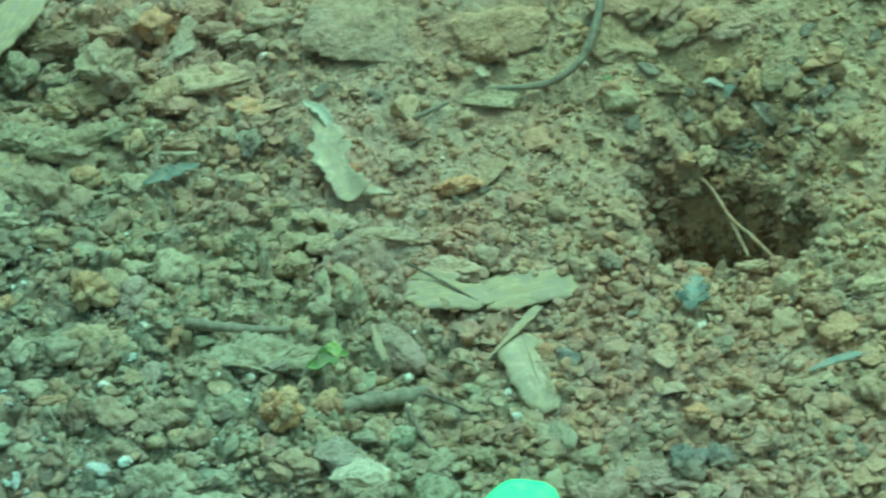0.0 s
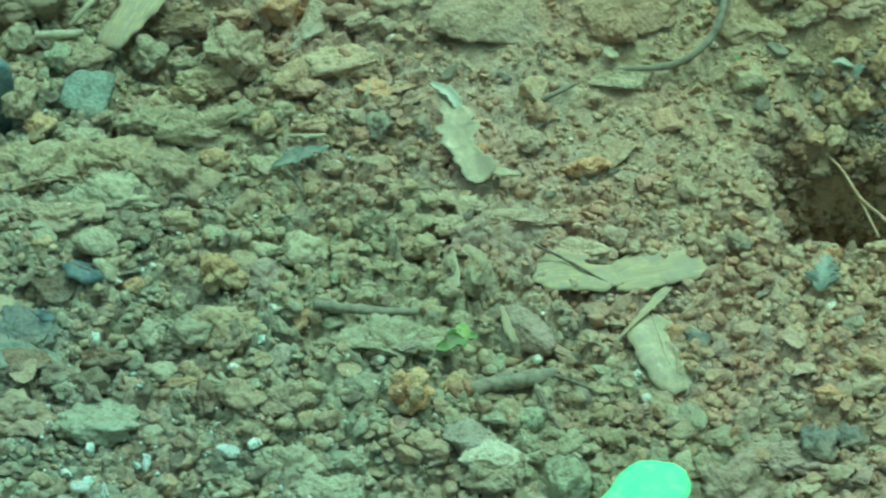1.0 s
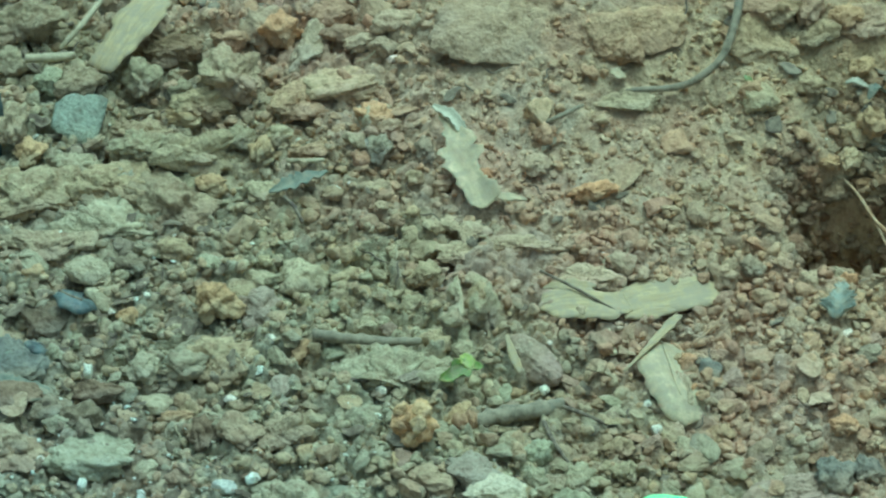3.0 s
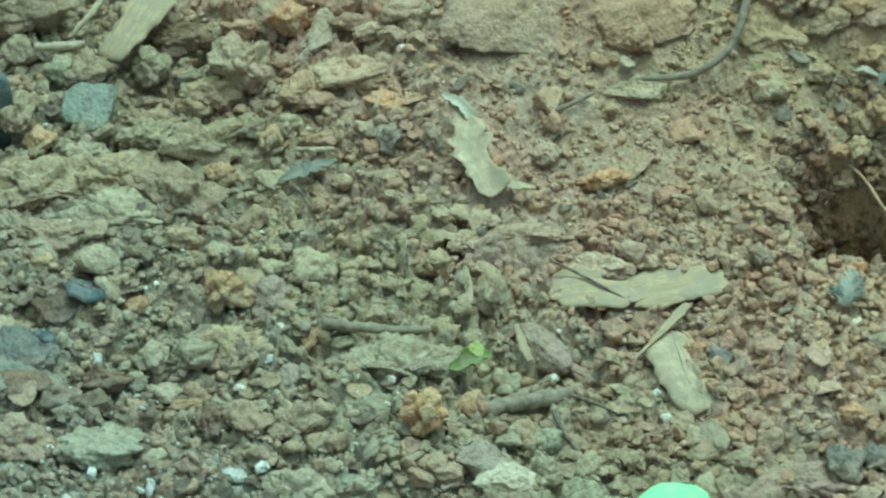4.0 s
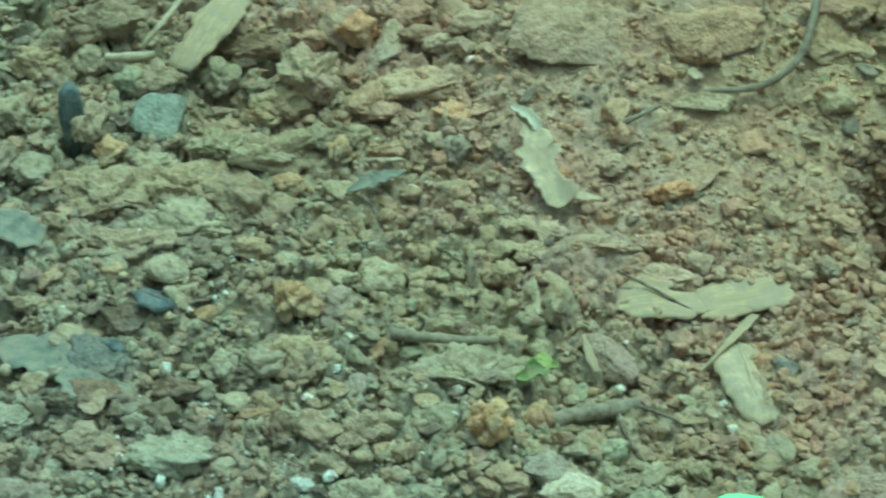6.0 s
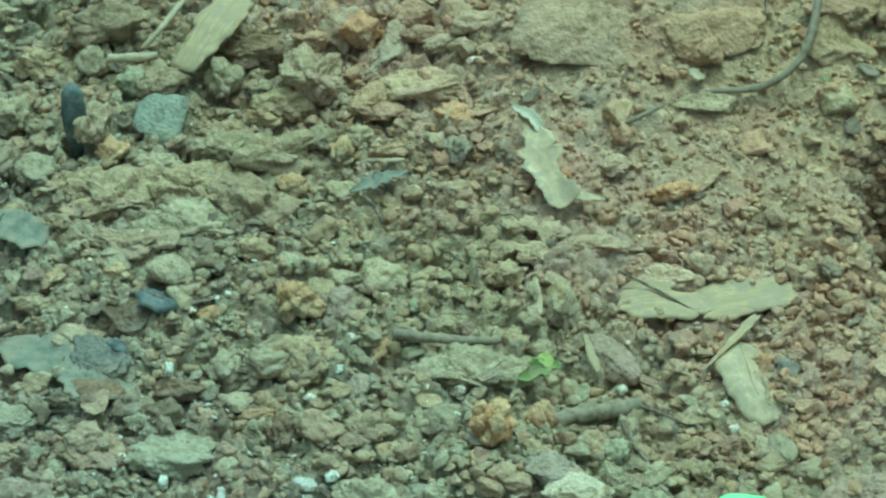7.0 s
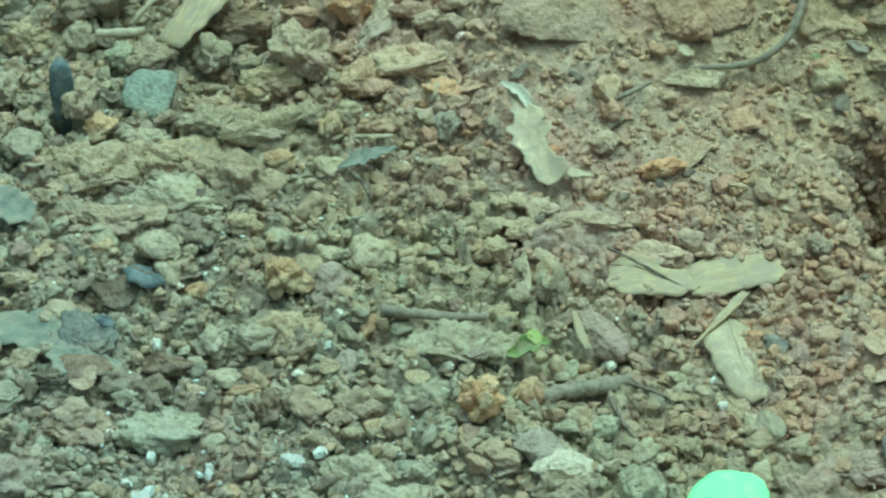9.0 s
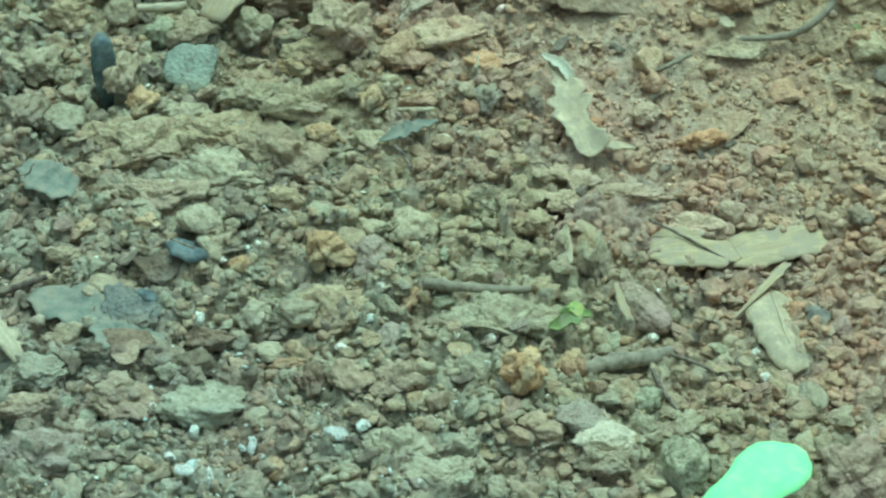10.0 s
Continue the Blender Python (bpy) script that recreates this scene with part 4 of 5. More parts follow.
sliver = flake("wood_chip", "flat pale sliver of wood on the soil", "wood chip", [(0.0265, -0.0255, 0.0016), (0.0340, -0.0270, 0.0030), (0.0420, -0.0262, 0.0030), (0.0500, -0.0225, 0.0018)], [0.0055, 0.0112, 0.0120, 0.0112, 0.0070], 0.0014, 0.03, 0.15, "wood", 0.05, 22, count=32)
flake("splinter", "torn fibrous splinter", "", [(0.0272, -0.0205, 0.0022), (0.0339, -0.0195, 0.0030), (0.0415, -0.0180, 0.0024)], [0.0006, 0.0040, 0.0044, 0.0008], 0.001, 0.0, 0.3, "wood", 0.1, 63, parent=sliver)
flake("wood_chip", "broad buff wood chip lodged between clods", "wood chip", [(-0.0809, 0.1000, 0.0100), (-0.0847, 0.0890, 0.0100), (-0.0896, 0.0798, 0.0090), (-0.0965, 0.0717, 0.0060)], [0.010, 0.014, 0.014, 0.012, 0.009], 0.0018, 0.02, 0.12, "wood", 0.25, 23)
flake("wood_chip", "frayed splinter of pale wood on the soil", "wood chip", [(-0.1551, -0.0422, 0.0040), (-0.1482, -0.0504, 0.0050), (-0.1426, -0.0574, 0.0050), (-0.1387, -0.0641, 0.0040)], [0.010, 0.009, 0.006, 0.0025], 0.002, 0.05, 0.3, "straw", 0.1, 24)
flake("wood_chip", "small upright sliver of pale wood", "wood chip", [(0.0439, -0.0352, 0.0030), (0.0445, -0.0398, 0.0030), (0.0454, -0.0448, 0.0030)], [0.0016, 0.0022, 0.0024, 0.0018], 0.0010, 0.0, 0.1, "straw", 0.1, 25)
flake("wood_chip", "thin brown sliver of wood on the soil", "wood chip", [(0.0173, -0.0391, 0.0030), (0.0190, -0.0461, 0.0030), (0.0208, -0.0519, 0.0030)], [0.001, 0.0024, 0.0026, 0.0016], 0.0009, 0.0, 0.15, "wood", 0.1, 26)
flake("wood_chip", "small pale sliver of wood beside clods", "wood chip", [(0.0042, -0.0202, 0.0050), (0.0048, -0.0255, 0.0040), (0.0054, -0.0312, 0.0030)], [0.001, 0.0022, 0.0024, 0.0014], 0.001, 0.0, 0.15, "straw", 0.1, 27)
tan_leaf = flake("dead_leaf", "smooth tan dead leaf lying on fine gravel", "leaf", [(0.0580, -0.0370, 0.0018), (0.0592, -0.0449, 0.0028), (0.0606, -0.0545, 0.0028), (0.0632, -0.0615, 0.0020), (0.0662, -0.0664, -0.0004)], [0.006, 0.0140, 0.0152, 0.0140, 0.0140, 0.0125, 0.007], 0.0011, -0.10, 0.09, "dead_leaf", -0.2, 28)
stick("midrib", "raised tan midrib", "", [(0.0581, -0.0373, 0.0024), (0.0597, -0.0468, 0.0034), (0.0611, -0.0554, 0.0034), (0.0624, -0.0600, 0.0028)], [0.0004, 0.0003, 0.0002], "dead_leaf", 0.1, 71, parent=tan_leaf)
flake("dead_leaf", "curled pale strip of dead leaf on the soil", "leaf", [(0.0637, -0.0262, 0.0020), (0.0594, -0.0342, 0.0034), (0.0540, -0.0430, 0.0036), (0.0480, -0.0500, 0.0020)], [0.002, 0.0034, 0.0026, 0.0012, 0.0008], 0.0008, 0.25, 0.16, "wood", 0.3, 29)
stalk = stick("leaf_stalk", "thin forked dry stalk on the soil", "stalk", [(0.0655, -0.0400, 0.0030), (0.0690, -0.0375, 0.0040), (0.0722, -0.0335, 0.0040), (0.0752, -0.0275, 0.0030)], [0.00025, 0.0003, 0.0002], "root", 0.2, 30)
stick("fork", "hair-thin side fork", "", [(0.0718, -0.0342, 0.0040), (0.0742, -0.0332, 0.0038), (0.0780, -0.0322, 0.0030)], [0.0002, 0.0002, 0.00015], "root", 0.2, 81, parent=stalk)
stick("fork", "hair-thin side fork", "", [(0.0690, -0.0375, 0.0040), (0.0700, -0.0340, 0.0040), (0.0694, -0.0300, 0.0030)], [0.0002, 0.0002, 0.00015], "root", 0.2, 82, parent=stalk)
torn_leaf = flake("dead_leaf", "torn buff dead leaf with a ragged edge", "leaf", [(0.0003, 0.0455, 0.0040), (0.0042, 0.0361, 0.0050), (0.0057, 0.0278, 0.0050), (0.0088, 0.0181, 0.0050), (0.0134, 0.0125, 0.0030)], [0.002, 0.0050, 0.0092, 0.0105, 0.0085, 0.0098, 0.008], 0.0009, 0.16, 0.32, "dead_leaf", 0.15, 31, count=44)
flake("curled_tip", "bleached curled tip", "", [(-0.0024, 0.0482, 0.0040), (0.0019, 0.0429, 0.0060), (0.0050, 0.0389, 0.0060), (0.0070, 0.0370, 0.0040)], [0.0015, 0.003, 0.0034, 0.0015], 0.0009, 0.3, 0.3, "bleached", 0.3, 72, parent=torn_leaf)
flake("torn_strip", "narrow torn strip", "", [(0.0119, 0.0146, 0.0030), (0.0165, 0.0160, 0.0030), (0.0235, 0.0173, 0.0020)], [0.001, 0.003, 0.003, 0.001], 0.0008, 0.1, 0.3, "dead_leaf", 0.1, 73, parent=torn_leaf)
flake("dead_leaf", "grey-green flat dead leaf on clods", "leaf", [(-0.1386, -0.0351, 0.0025), (-0.1305, -0.0396, 0.0028), (-0.1219, -0.0432, 0.0030), (-0.1134, -0.0464, 0.0028), (-0.1048, -0.0489, 0.0010)], [0.004, 0.0125, 0.0135, 0.0095, 0.011, 0.004], 0.0010, 0.05, 0.25, "grey_leaf", 0.1, 32)
flake("dead_leaf", "grey-green torn leaf piece overlapping another leaf", "leaf", [(-0.1205, -0.0502, 0.0038), (-0.1150, -0.0538, 0.0035), (-0.1089, -0.0553, 0.0030), (-0.1017, -0.0544, 0.0010)], [0.004, 0.010, 0.012, 0.010, 0.004], 0.0010, 0.06, 0.3, "grey_leaf", -0.1, 46)
flake("dead_leaf", "small grey dead leaf half buried in soil", "leaf", [(-0.1451, 0.0134, 0.0040), (-0.1391, 0.0084, 0.0050), (-0.1343, 0.0062, 0.0040), (-0.1297, 0.0051, 0.0030)], [0.005, 0.012, 0.012, 0.006], 0.0010, 0.05, 0.2, "grey_leaf", 0.1, 33)
flake("dead_leaf", "blue-green scrap of leaf between clods", "leaf", [(-0.0471, 0.0208, 0.0040), (-0.0424, 0.0214, 0.0050), (-0.0370, 0.0234, 0.0050), (-0.0310, 0.0284, 0.0030)], [0.001, 0.0038, 0.0046, 0.0030, 0.001], 0.0008, 0.2, 0.45, "grey_leaf", 0.2, 34)
flake("dead_leaf", "blue-grey crumpled scrap of leaf on gravel", "leaf", [(0.1069, -0.0174, 0.0040), (0.1064, -0.0231, 0.0050), (0.1055, -0.0276, 0.0040), (0.1046, -0.0300, 0.0020)], [0.002, 0.0035, 0.0070, 0.0085, 0.005], 0.0010, 0.35, 0.5, "ash_leaf", 0.3, 35)
flake("leaf_flake", "shiny blue-black leaf flake on the soil", "leaf", [(-0.1020, -0.0192, 0.0060), (-0.0985, -0.0222, 0.0065), (-0.0954, -0.0236, 0.0060), (-0.0923, -0.0221, 0.0040)], [0.004, 0.0088, 0.0084, 0.004], 0.0010, -0.12, 0.08, "slate_leaf", -0.1, 36, rib="dark_bark")
flake("leaf_flake", "small dark curled flake on the soil", "leaf", [(-0.1094, -0.0377, 0.0050), (-0.1066, -0.0401, 0.0050), (-0.1042, -0.0410, 0.0040)], [0.002, 0.0045, 0.004, 0.002], 0.0010, -0.12, 0.1, "slate_leaf", -0.1, 37)
flake("leaf_flake", "upright dark blue-black leaf shard between clods", "leaf", [(-0.1264, 0.0575, 0.0140), (-0.1258, 0.0535, 0.0132), (-0.1250, 0.0500, 0.0105), (-0.1243, 0.0478, 0.0060)], [0.0025, 0.0062, 0.0070, 0.0062, 0.003], 0.0012, -0.2, 0.05, "slate_leaf", 0.0, 38)
flake("leaf_flake", "thin pale green flake on the gravel", "leaf", [(0.1346, -0.0572, 0.0030), (0.1400, -0.0548, 0.0040), (0.1456, -0.0526, 0.0040), (0.1497, -0.0503, 0.0030)], [0.0006, 0.0020, 0.0024, 0.0012], 0.0008, 0.1, 0.3, "ash_leaf", 0.2, 39)
flake("dead_leaf", "yellowish scrap of leaf on the bank", "leaf", [(0.0480, 0.0614, 0.0020), (0.0495, 0.0593, 0.0030), (0.0518, 0.0596, 0.0020)], [0.001, 0.0035, 0.004, 0.0015], 0.0008, 0.1, 0.2, "dead_leaf", 0.1, 40)
flake("stone", "flat pale blue-grey stone wedged among clods", "stone", [(-0.1085, 0.0545, 0.0045), (-0.1015, 0.0535, 0.0046), (-0.0948, 0.0520, 0.0036)], [0.0080, 0.0120, 0.0140, 0.0145, 0.0140], 0.0024, 0.0, 0.10, "bluish", 0.4, 47, STONES)
flake("leaf_flake", "thin white sliver of dry leaf above the burrow", "leaf", [(0.1130, 0.0585, 0.0040), (0.1158, 0.0575, 0.0045), (0.1195, 0.0560, 0.0040)], [0.0006, 0.0018, 0.0020, 0.0008], 0.0006, 0.1, 0.2, "bleached", 0.3, 48)
flake("dead_leaf", "curled brown leaf scrap on the crumbly bank", "leaf", [(0.1270, 0.0520, 0.0040), (0.1305, 0.0495, 0.0055), (0.1330, 0.0450, 0.0040)], [0.001, 0.0034, 0.0040, 0.0012], 0.0006, 0.3, 0.3, "shred", 0.3, 49)
flake("dead_leaf", "curled brown leaf scrap on the crumbly bank", "leaf", [(0.1190, 0.0500, 0.0040), (0.1210, 0.0525, 0.0050), (0.1245, 0.0540, 0.0040)], [0.001, 0.0030, 0.0036, 0.0012], 0.0006, 0.3, 0.3, "grey_leaf", -0.3, 50)
# green leaves
green_scrap = flake("green_leaf", "torn bright green and yellow leaf scrap", "leaf", [(-0.0003, -0.0561, 0.0040), (0.0031, -0.0568, 0.0060), (0.0068, -0.0553, 0.0070), (0.0109, -0.0515, 0.0050)], [0.0015, 0.0045, 0.0052, 0.004, 0.0012], 0.0008, 0.35, 0.3, "fresh", 0.35, 41)
flake("leaf_lobe", "yellow-green lobe", "", [(0.0056, -0.0519, 0.0090), (0.0068, -0.0534, 0.0080), (0.0079, -0.0552, 0.0070)], [0.0015, 0.004, 0.0042, 0.0015], 0.0008, 0.2, 0.2, "lime", -0.2, 42, parent=green_scrap)
flake("sprout_leaf", "tiny green sprout leaf on the bank", "leaf", [(0.0849, 0.0585, 0.0020), (0.0860, 0.0565, 0.0030), (0.0873, 0.0554, 0.0020)], [0.0006, 0.0018, 0.0016, 0.0005], 0.0005, 0.1, 0.1, "fresh", 0.3, 43)
mint_leaf = flake("green_leaf", "smooth pale mint-green leaf of two rounded lobes", "leaf", [(0.0392, -0.1355, 0.0090), (0.0442, -0.1295, 0.0105), (0.0489, -0.1231, 0.0115), (0.0536, -0.1174, 0.0120), (0.0589, -0.1114, 0.0120), (0.0628, -0.1066, 0.0110)], [0.012, 0.0155, 0.0168, 0.0168, 0.0150, 0.0158, 0.0180, 0.0184, 0.0165, 0.0120, 0.004], 0.0012, -0.05, 0.015, "mint", 0.05, 44, count=44)


# crumbs that have rolled onto the leaves and chips
rolled = np.random.RandomState(5)
for (ax, ay), (bx, by), many in (((0.0640, -0.0440), (0.0690, -0.0640), 9), ((0.0480, -0.0140), (0.0740, -0.0115), 5), ((0.0300, -0.0325), (0.0470, -0.0270), 5), ((0.0110, 0.0300), (0.0160, 0.0150), 4)):
    for _ in range(many):
        k, size = rolled.uniform(), rolled.uniform(0.0024, 0.0046)
        lying(("soil", "pale", "orange", "soil")[rolled.randint(4)], ax + k * (bx - ax) + rolled.uniform(-0.0012, 0.0012), ay + k * (by - ay) + rolled.uniform(-0.0012, 0.0012), size * 1.2, size, size * 0.75, rolled.uniform(0, 180), sink=-0.25, level=3)

# ---- the loose rest of the soil ----
def scatter(name, label, count, small, large, power, level, kinds, tone, where, seed, sink=0.25, flat=0.8, area=(-0.185, 0.195, -0.135, 0.135), form=(0.2, 10, 0.36)):
    """Many small pieces strewn over the soil, in one mesh."""
    rnd = np.random.RandomState(seed)
    shapes = [lump(level, seed * 50 + k, *form)[0] for k in range(kinds)]
    faces = np.array(ball(level)[1])
    xs, ys = rnd.uniform(*area[:2], count * 6), rnd.uniform(*area[2:], count * 6)
    keep = rnd.uniform(size=count * 6) < where(xs, ys)
    xs, ys = xs[keep][:count], ys[keep][:count]
    size = small + (large - small) * rnd.uniform(size=len(xs)) ** power
    size = size * (0.62 + 0.38 * coarse(xs, ys))
    spots = np.array(TAKEN)
    verts, tris = [], []
    base = surface(xs, ys)
    px, py = widened(xs, ys, base)
    for k in range(len(xs)):
        d = np.hypot(spots[:, 0] - xs[k], spots[:, 1] - ys[k]) / spots[:, 2]
        if d.min() < (0.72 if size[k] > 0.002 else 0.6):
            continue
        v = shapes[rnd.randint(kinds)] * (size[k] / 2 * np.array([rnd.uniform(0.8, 1.3), rnd.uniform(0.75, 1.1), rnd.uniform(0.45, 0.85) * flat / 0.8]))
        turn = np.array(Euler(rnd.uniform(-0.5, 0.5, 2).tolist() + [rnd.uniform(0, 6.28)]).to_matrix())
        verts.append(v @ turn.T + (px[k], py[k], base[k] + size[k] * (0.45 - sink)))
        tris.append(faces + (len(verts) - 1) * len(v))
    ob = new(name, mesh_from(name, np.concatenate(verts), np.concatenate(tris).tolist(), M[tone]))
    return tagged(ob, label, "crumbs", kind="stuff")


def strew(count, small, large, where, seed):
    """Clods of a few shapes, each one a thing, where the others leave room."""
    rnd = np.random.RandomState(seed)
    shapes = []
    for k in range(12):
        v, faces = lump(3, 900 + k, 0.3, 7)
        shapes.append(mesh_from("soil_clod", v * 0.0035, faces, M["orange" if k == 11 else "pale" if k == 10 else "grey" if k == 9 else "soil"]))
    made = 0
    for _ in range(count * 40):
        x, y = rnd.uniform(-0.17, 0.18), rnd.uniform(-0.125, 0.12)
        size = small + (large - small) * rnd.uniform() ** 1.8
        if made == count or rnd.uniform() > where(x, y):
            continue
        if any(math.hypot(x - a, y - b) < 0.7 * (c + size / 2) for a, b, c in TAKEN):
            continue
        k = rnd.randint(12)
        name, label = WORDS[("soil", "grey", "pale", "orange")[max(0, k - 8)]]
        ob = new(name, shapes[k])
        flat = rnd.uniform(0.5, 0.85)
        ob.matrix_world = pose(x, y, float(surface(np.array(x), np.array(y))) + size * flat * 0.2, rnd.uniform(-20, 20), rnd.uniform(-20, 20), rnd.uniform(0, 360)) @ Matrix.Diagonal((size / 0.007 * rnd.uniform(0.95, 1.35), size / 0.007, size / 0.007 * flat, 1))
        tagged(ob, label, "clod", CLODS)
        TAKEN.append((x, y, size / 2))
        made += 1


def shards(count, small, large, where, seed):
    """Flat chips of dry soil lying on the rest, each one a thing."""
    rnd = np.random.RandomState(seed)
    shapes = []
    for k in range(14):
        v, faces = lump(3, 1400 + k, 0.13, 12, 0.25)
        shapes.append(mesh_from("soil_shard", v * 0.0035, faces, M["pale" if k > 11 else "pink" if k > 9 else "soil"]))
    made = 0
    while made < count:
        x, y = rnd.uniform(-0.16, 0.17), rnd.uniform(-0.125, 0.11)
        if rnd.uniform() > where(x, y):
            continue
        size, k = small + (large - small) * rnd.uniform() ** 1.6, rnd.randint(14)
        ob = new("soil_shard", shapes[k])
        ob.matrix_world = pose(x, y, float(surface(np.array(x), np.array(y))) + size * 0.16, rnd.uniform(-24, 24), rnd.uniform(-24, 24), rnd.uniform(0, 360)) @ Matrix.Diagonal((size / 0.007 * rnd.uniform(0.95, 1.35), size / 0.007, size / 0.007 * rnd.uniform(0.28, 0.5), 1))
        tagged(ob, "flat angular shard of dry clay soil", "shard", "flat shards of soil")
        made += 1


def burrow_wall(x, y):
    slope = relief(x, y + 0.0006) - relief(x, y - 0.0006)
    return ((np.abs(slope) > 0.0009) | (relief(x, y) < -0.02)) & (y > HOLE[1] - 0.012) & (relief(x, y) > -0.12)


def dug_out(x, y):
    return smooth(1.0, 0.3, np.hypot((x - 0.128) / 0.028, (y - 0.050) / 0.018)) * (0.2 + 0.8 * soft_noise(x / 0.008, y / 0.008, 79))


def out_of_hole(x, y):
    return (np.hypot((x - HOLE[0]) / 0.0272, (y - HOLE[1] + 0.002) / 0.0185) > 1.0) | (y > HOLE[1] + 0.011)


def litter(name, label, count, long, thin, tone, where, seed, wiggle=0.25, flat=False):
    """Many tiny fibres or flat shreds lying on the soil, in one mesh."""
    rnd = np.random.RandomState(seed)
    verts, faces, start = [], [], 0
    while count:
        x, y = rnd.uniform(-0.17, 0.18), rnd.uniform(-0.12, 0.115)
        if rnd.uniform() > where(np.array(x), np.array(y)):
            continue
        a, size = rnd.uniform(0, math.pi), rnd.uniform(*long)
        bend = rnd.uniform(-wiggle, wiggle, 3)
        pts = []
        for k, s in enumerate((-0.5, -0.17, 0.17, 0.5)):
            px = x + size * (s * math.cos(a) - bend[k % 3] * math.sin(a) * (1 - 4 * s * s))
            py = y + size * (s * math.sin(a) + bend[k % 3] * math.cos(a) * (1 - 4 * s * s))
            pts.append((px, py, float(surface(np.array(px), np.array(py)))))
        top = max(p[2] for p in pts)
        pts = [(p[0], p[1], 0.4 * p[2] + 0.6 * top + 0.0006) for p in pts]
        if flat:
            w = size * rnd.uniform(0.4, 0.75)
            v, f = sheet(pts, [0.3 * w, w, 0.9 * w, 0.3 * w], 0.0004, rnd.uniform(-0.2, 0.2), 0.35, seed + count, rnd.uniform(-0.4, 0.4), 7, 5)
        else:
            v, f = tube(pts, [thin * 0.7, thin, thin * 0.6], 0.1, seed + count, 8, 5)
        verts.append(v)
        faces += [tuple(i + start for i in q) for q in f]
        start += len(v)
        count -= 1
    ob = new(name, mesh_from(name, np.concatenate(verts), faces, M[tone]))
    return tagged(ob, label, "litter", kind="stuff")


def everywhere(x, y):
    return out_of_hole(x, y) * (0.35 + 0.65 * soft_noise(x / 0.02, y / 0.02, 71)) * (0.6 + 0.4 * coarse(x, y))


def pebbly(x, y):
    return out_of_hole(x, y) * smooth(0.0, 0.05, x - 0.1 * y) * smooth(0.035, -0.01, y) * (0.3 + 0.7 * soft_noise(x / 0.02, y / 0.02, 76))


def flaky(x, y):
    return out_of_hole(x, y) * (0.12 + smooth(-0.02, -0.06, y) * smooth(-0.09, -0.03, x)) * soft_noise(x / 0.02, y / 0.02, 77)


def cloddy(x, y):
    return out_of_hole(x, y) * np.clip(coarse(x, y) - 0.15, 0.02, 1) * (0.3 + 0.7 * soft_noise(x / 0.025, y / 0.025, 72))


def speckled(x, y):
    return (0.06 + smooth(0.02, -0.08, x + 0.4 * y) * smooth(-0.02, -0.07, y - 0.1 * x) + 0.5 * smooth(0.03, 0.0, np.hypot(x + 0.085, y + 0.012)) + 2.0 * smooth(0.024, 0.010, np.hypot(x + 0.079, y + 0.097))) * (0.15 + soft_noise(x / 0.01, y / 0.01, 73))


def gritty(x, y):
    return out_of_hole(x, y) * smooth(0.0, 0.04, x + 0.3 * y) * smooth(-0.02, 0.01, y) * (0.1 + 0.9 * soft_noise(x / 0.012, y / 0.012, 80) ** 2)


def farther(x, y):
    outside = (np.abs(x - 0.005) > 0.185) | (np.abs(y) > 0.132)
    return outside * smooth(0.9, 0.2, np.hypot(x, y)) * (0.3 + 0.7 * soft_noise(x / 0.05, y / 0.05, 78))


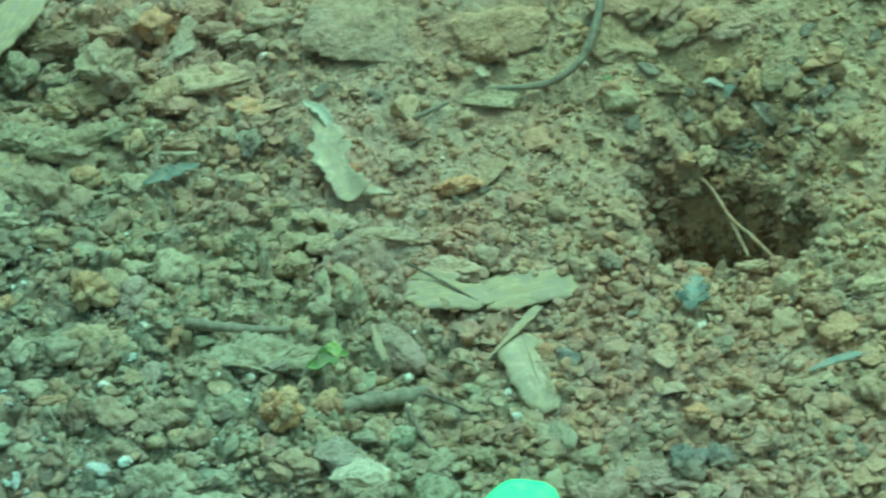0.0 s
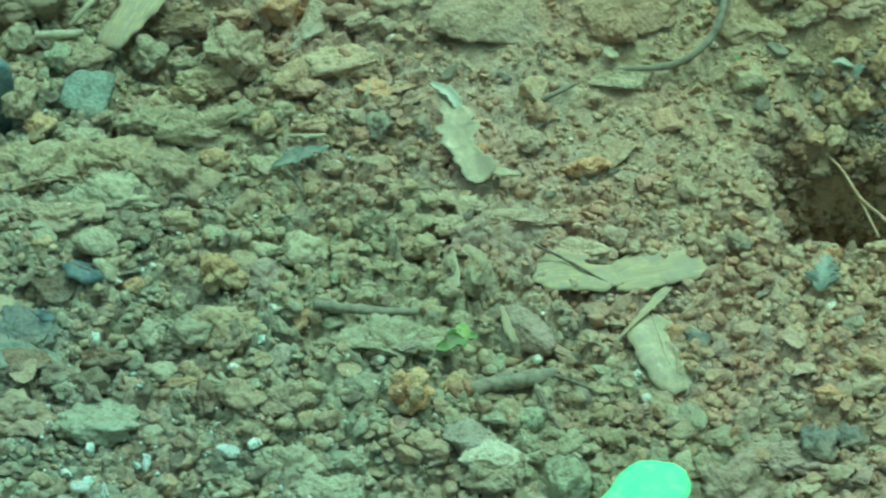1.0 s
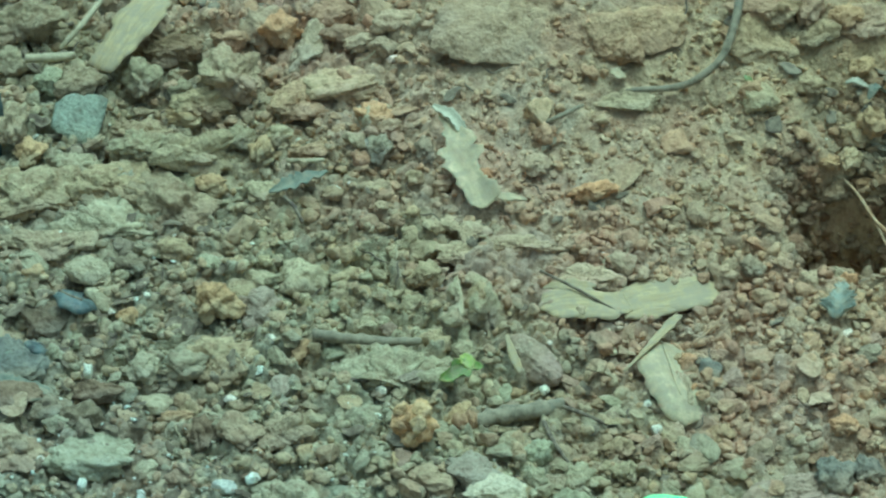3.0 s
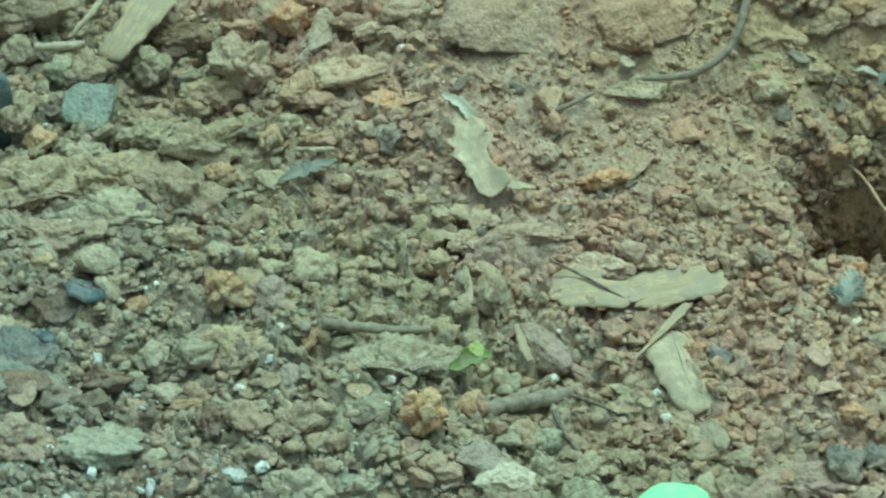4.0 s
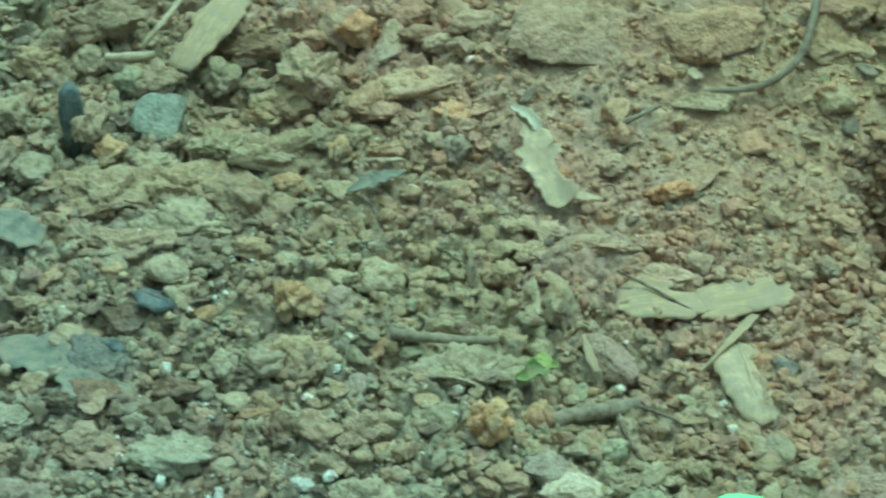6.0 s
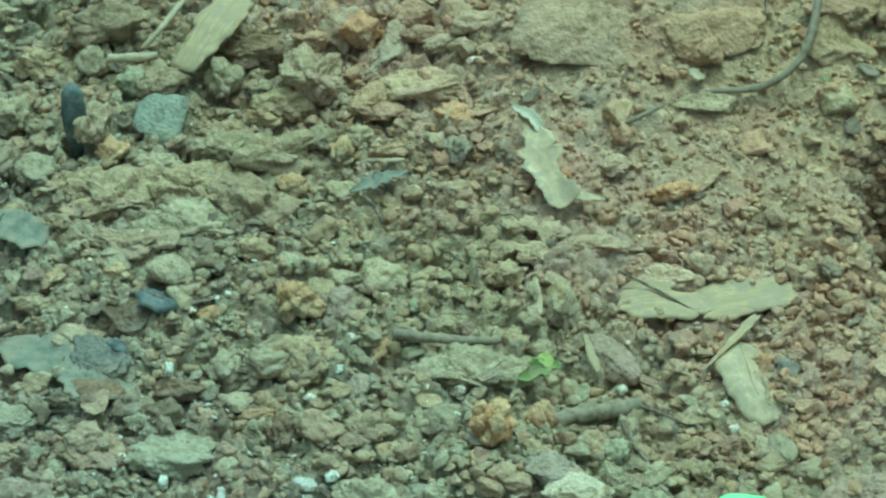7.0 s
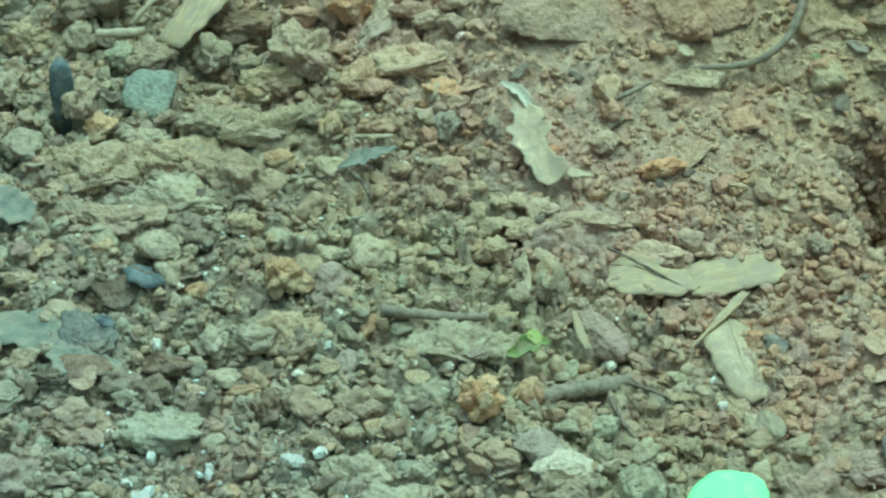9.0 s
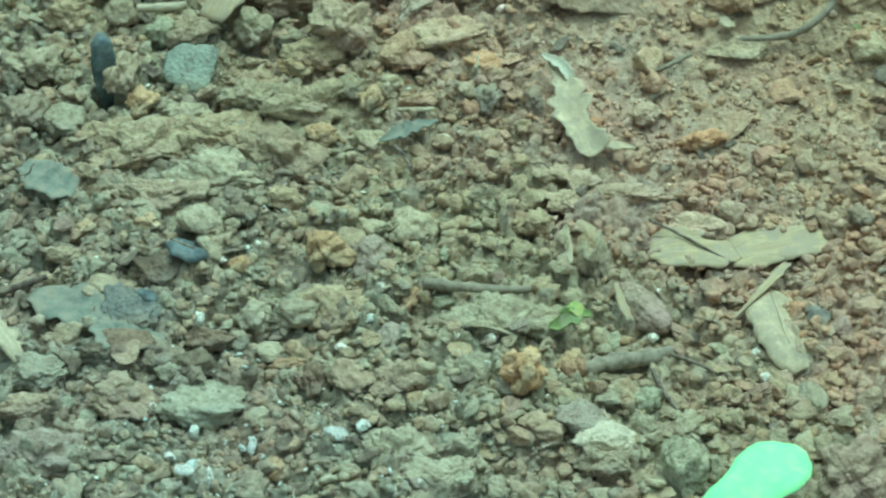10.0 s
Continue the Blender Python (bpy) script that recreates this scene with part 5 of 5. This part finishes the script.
strew(150, 0.0055, 0.0105, cloddy, 9)
scatter("soil_crumbs", "coarse crumbs of dry ochre soil, finger-nail sized", 1400, 0.0036, 0.0072, 1.8, 3, 14, "crumb", cloddy, 1, 0.3)
scatter("soil_gravel", "rounded pea-sized crumbs of dry clay soil", 12500, 0.0017, 0.0050, 1.9, 2, 14, "crumb", everywhere, 2, 0.3)
scatter("soil_pebbles", "rounded pea-like pellets of clay soil", 900, 0.0026, 0.0048, 1.5, 2, 14, "crumb", pebbly, 7, 0.2, 0.9, form=(0.2, 9, 0.42))
shards(280, 0.0045, 0.0095, flaky, 8)
scatter("soil_grains", "fine grains of dry clay soil", 16000, 0.0009, 0.0024, 1.5, 1, 10, "crumb", everywhere, 3, 0.4)
scatter("bank_grit", "pale small grit and crumbs strewn over the bank", 2600, 0.0010, 0.0032, 2.0, 2, 12, "pale_grit", gritty, 13, 0.2, 0.8, form=(0.2, 11, 0.34))
scatter("soil_lumps", "lumps and crumbs of dry clay soil farther out", 9000, 0.0025, 0.0110, 2.2, 1, 14, "crumb", farther, 11, 0.3, area=(-0.9, 0.9, -0.8, 0.9))
# Dark tone gives the burrow's red-brown soil and puts its shade into the colour.
scatter("burrow_crumbs", "crumbs of soil in the burrow wall", 2400, 0.0020, 0.0085, 2.2, 3, 14, "dark_crumb", burrow_wall, 6, 0.42, 0.9, (0.09, 0.148, -0.012, 0.045))
scatter("bank_crumbs", "dark loose crumbs and leaf mould above the burrow", 300, 0.0014, 0.0070, 2.0, 3, 14, "dark_crumb", dug_out, 12, 0.3, 0.7, (0.095, 0.16, 0.03, 0.075))
scatter("white_specks", "tiny scattered specks of white grit", 1300, 0.0006, 0.0022, 2.2, 1, 10, "white_many", speckled, 4, -0.2, 0.6, form=(0.1, 10, 0.2))


def leafy(x, y):
    return out_of_hole(x, y) * (0.08 + smooth(-0.02, -0.09, x + 0.2 * y) + smooth(0.04, 0.015, np.hypot(x + 0.105, y + 0.035))) * soft_noise(x / 0.02, y / 0.02, 74)


def grassy(x, y):
    return out_of_hole(x, y) * (0.15 + smooth(0.02, 0.07, x) * smooth(0.03, -0.02, y)) * soft_noise(x / 0.03, y / 0.03, 75)


# Many shreds: rotted litter, and added darkening where the ground lies in shade.
litter("leaf_shreds", "small dark brown shreds of rotted leaf", 640, (0.002, 0.0070), 0.0, "shred", leafy, 31, 0.1, True)
litter("leaf_mould", "dark bits of rotted leaf above the burrow", 60, (0.002, 0.0050), 0.0, "shred", dug_out, 34, 0.1, True)
litter("rootlets", "thin pale rootlets and straw fibres on the soil", 90, (0.006, 0.015), 0.00022, "straw", grassy, 32)
litter("bark_fibres", "short dark fibres of bark on the soil", 70, (0.004, 0.010), 0.00028, "dark_bark", out_of_hole, 33)
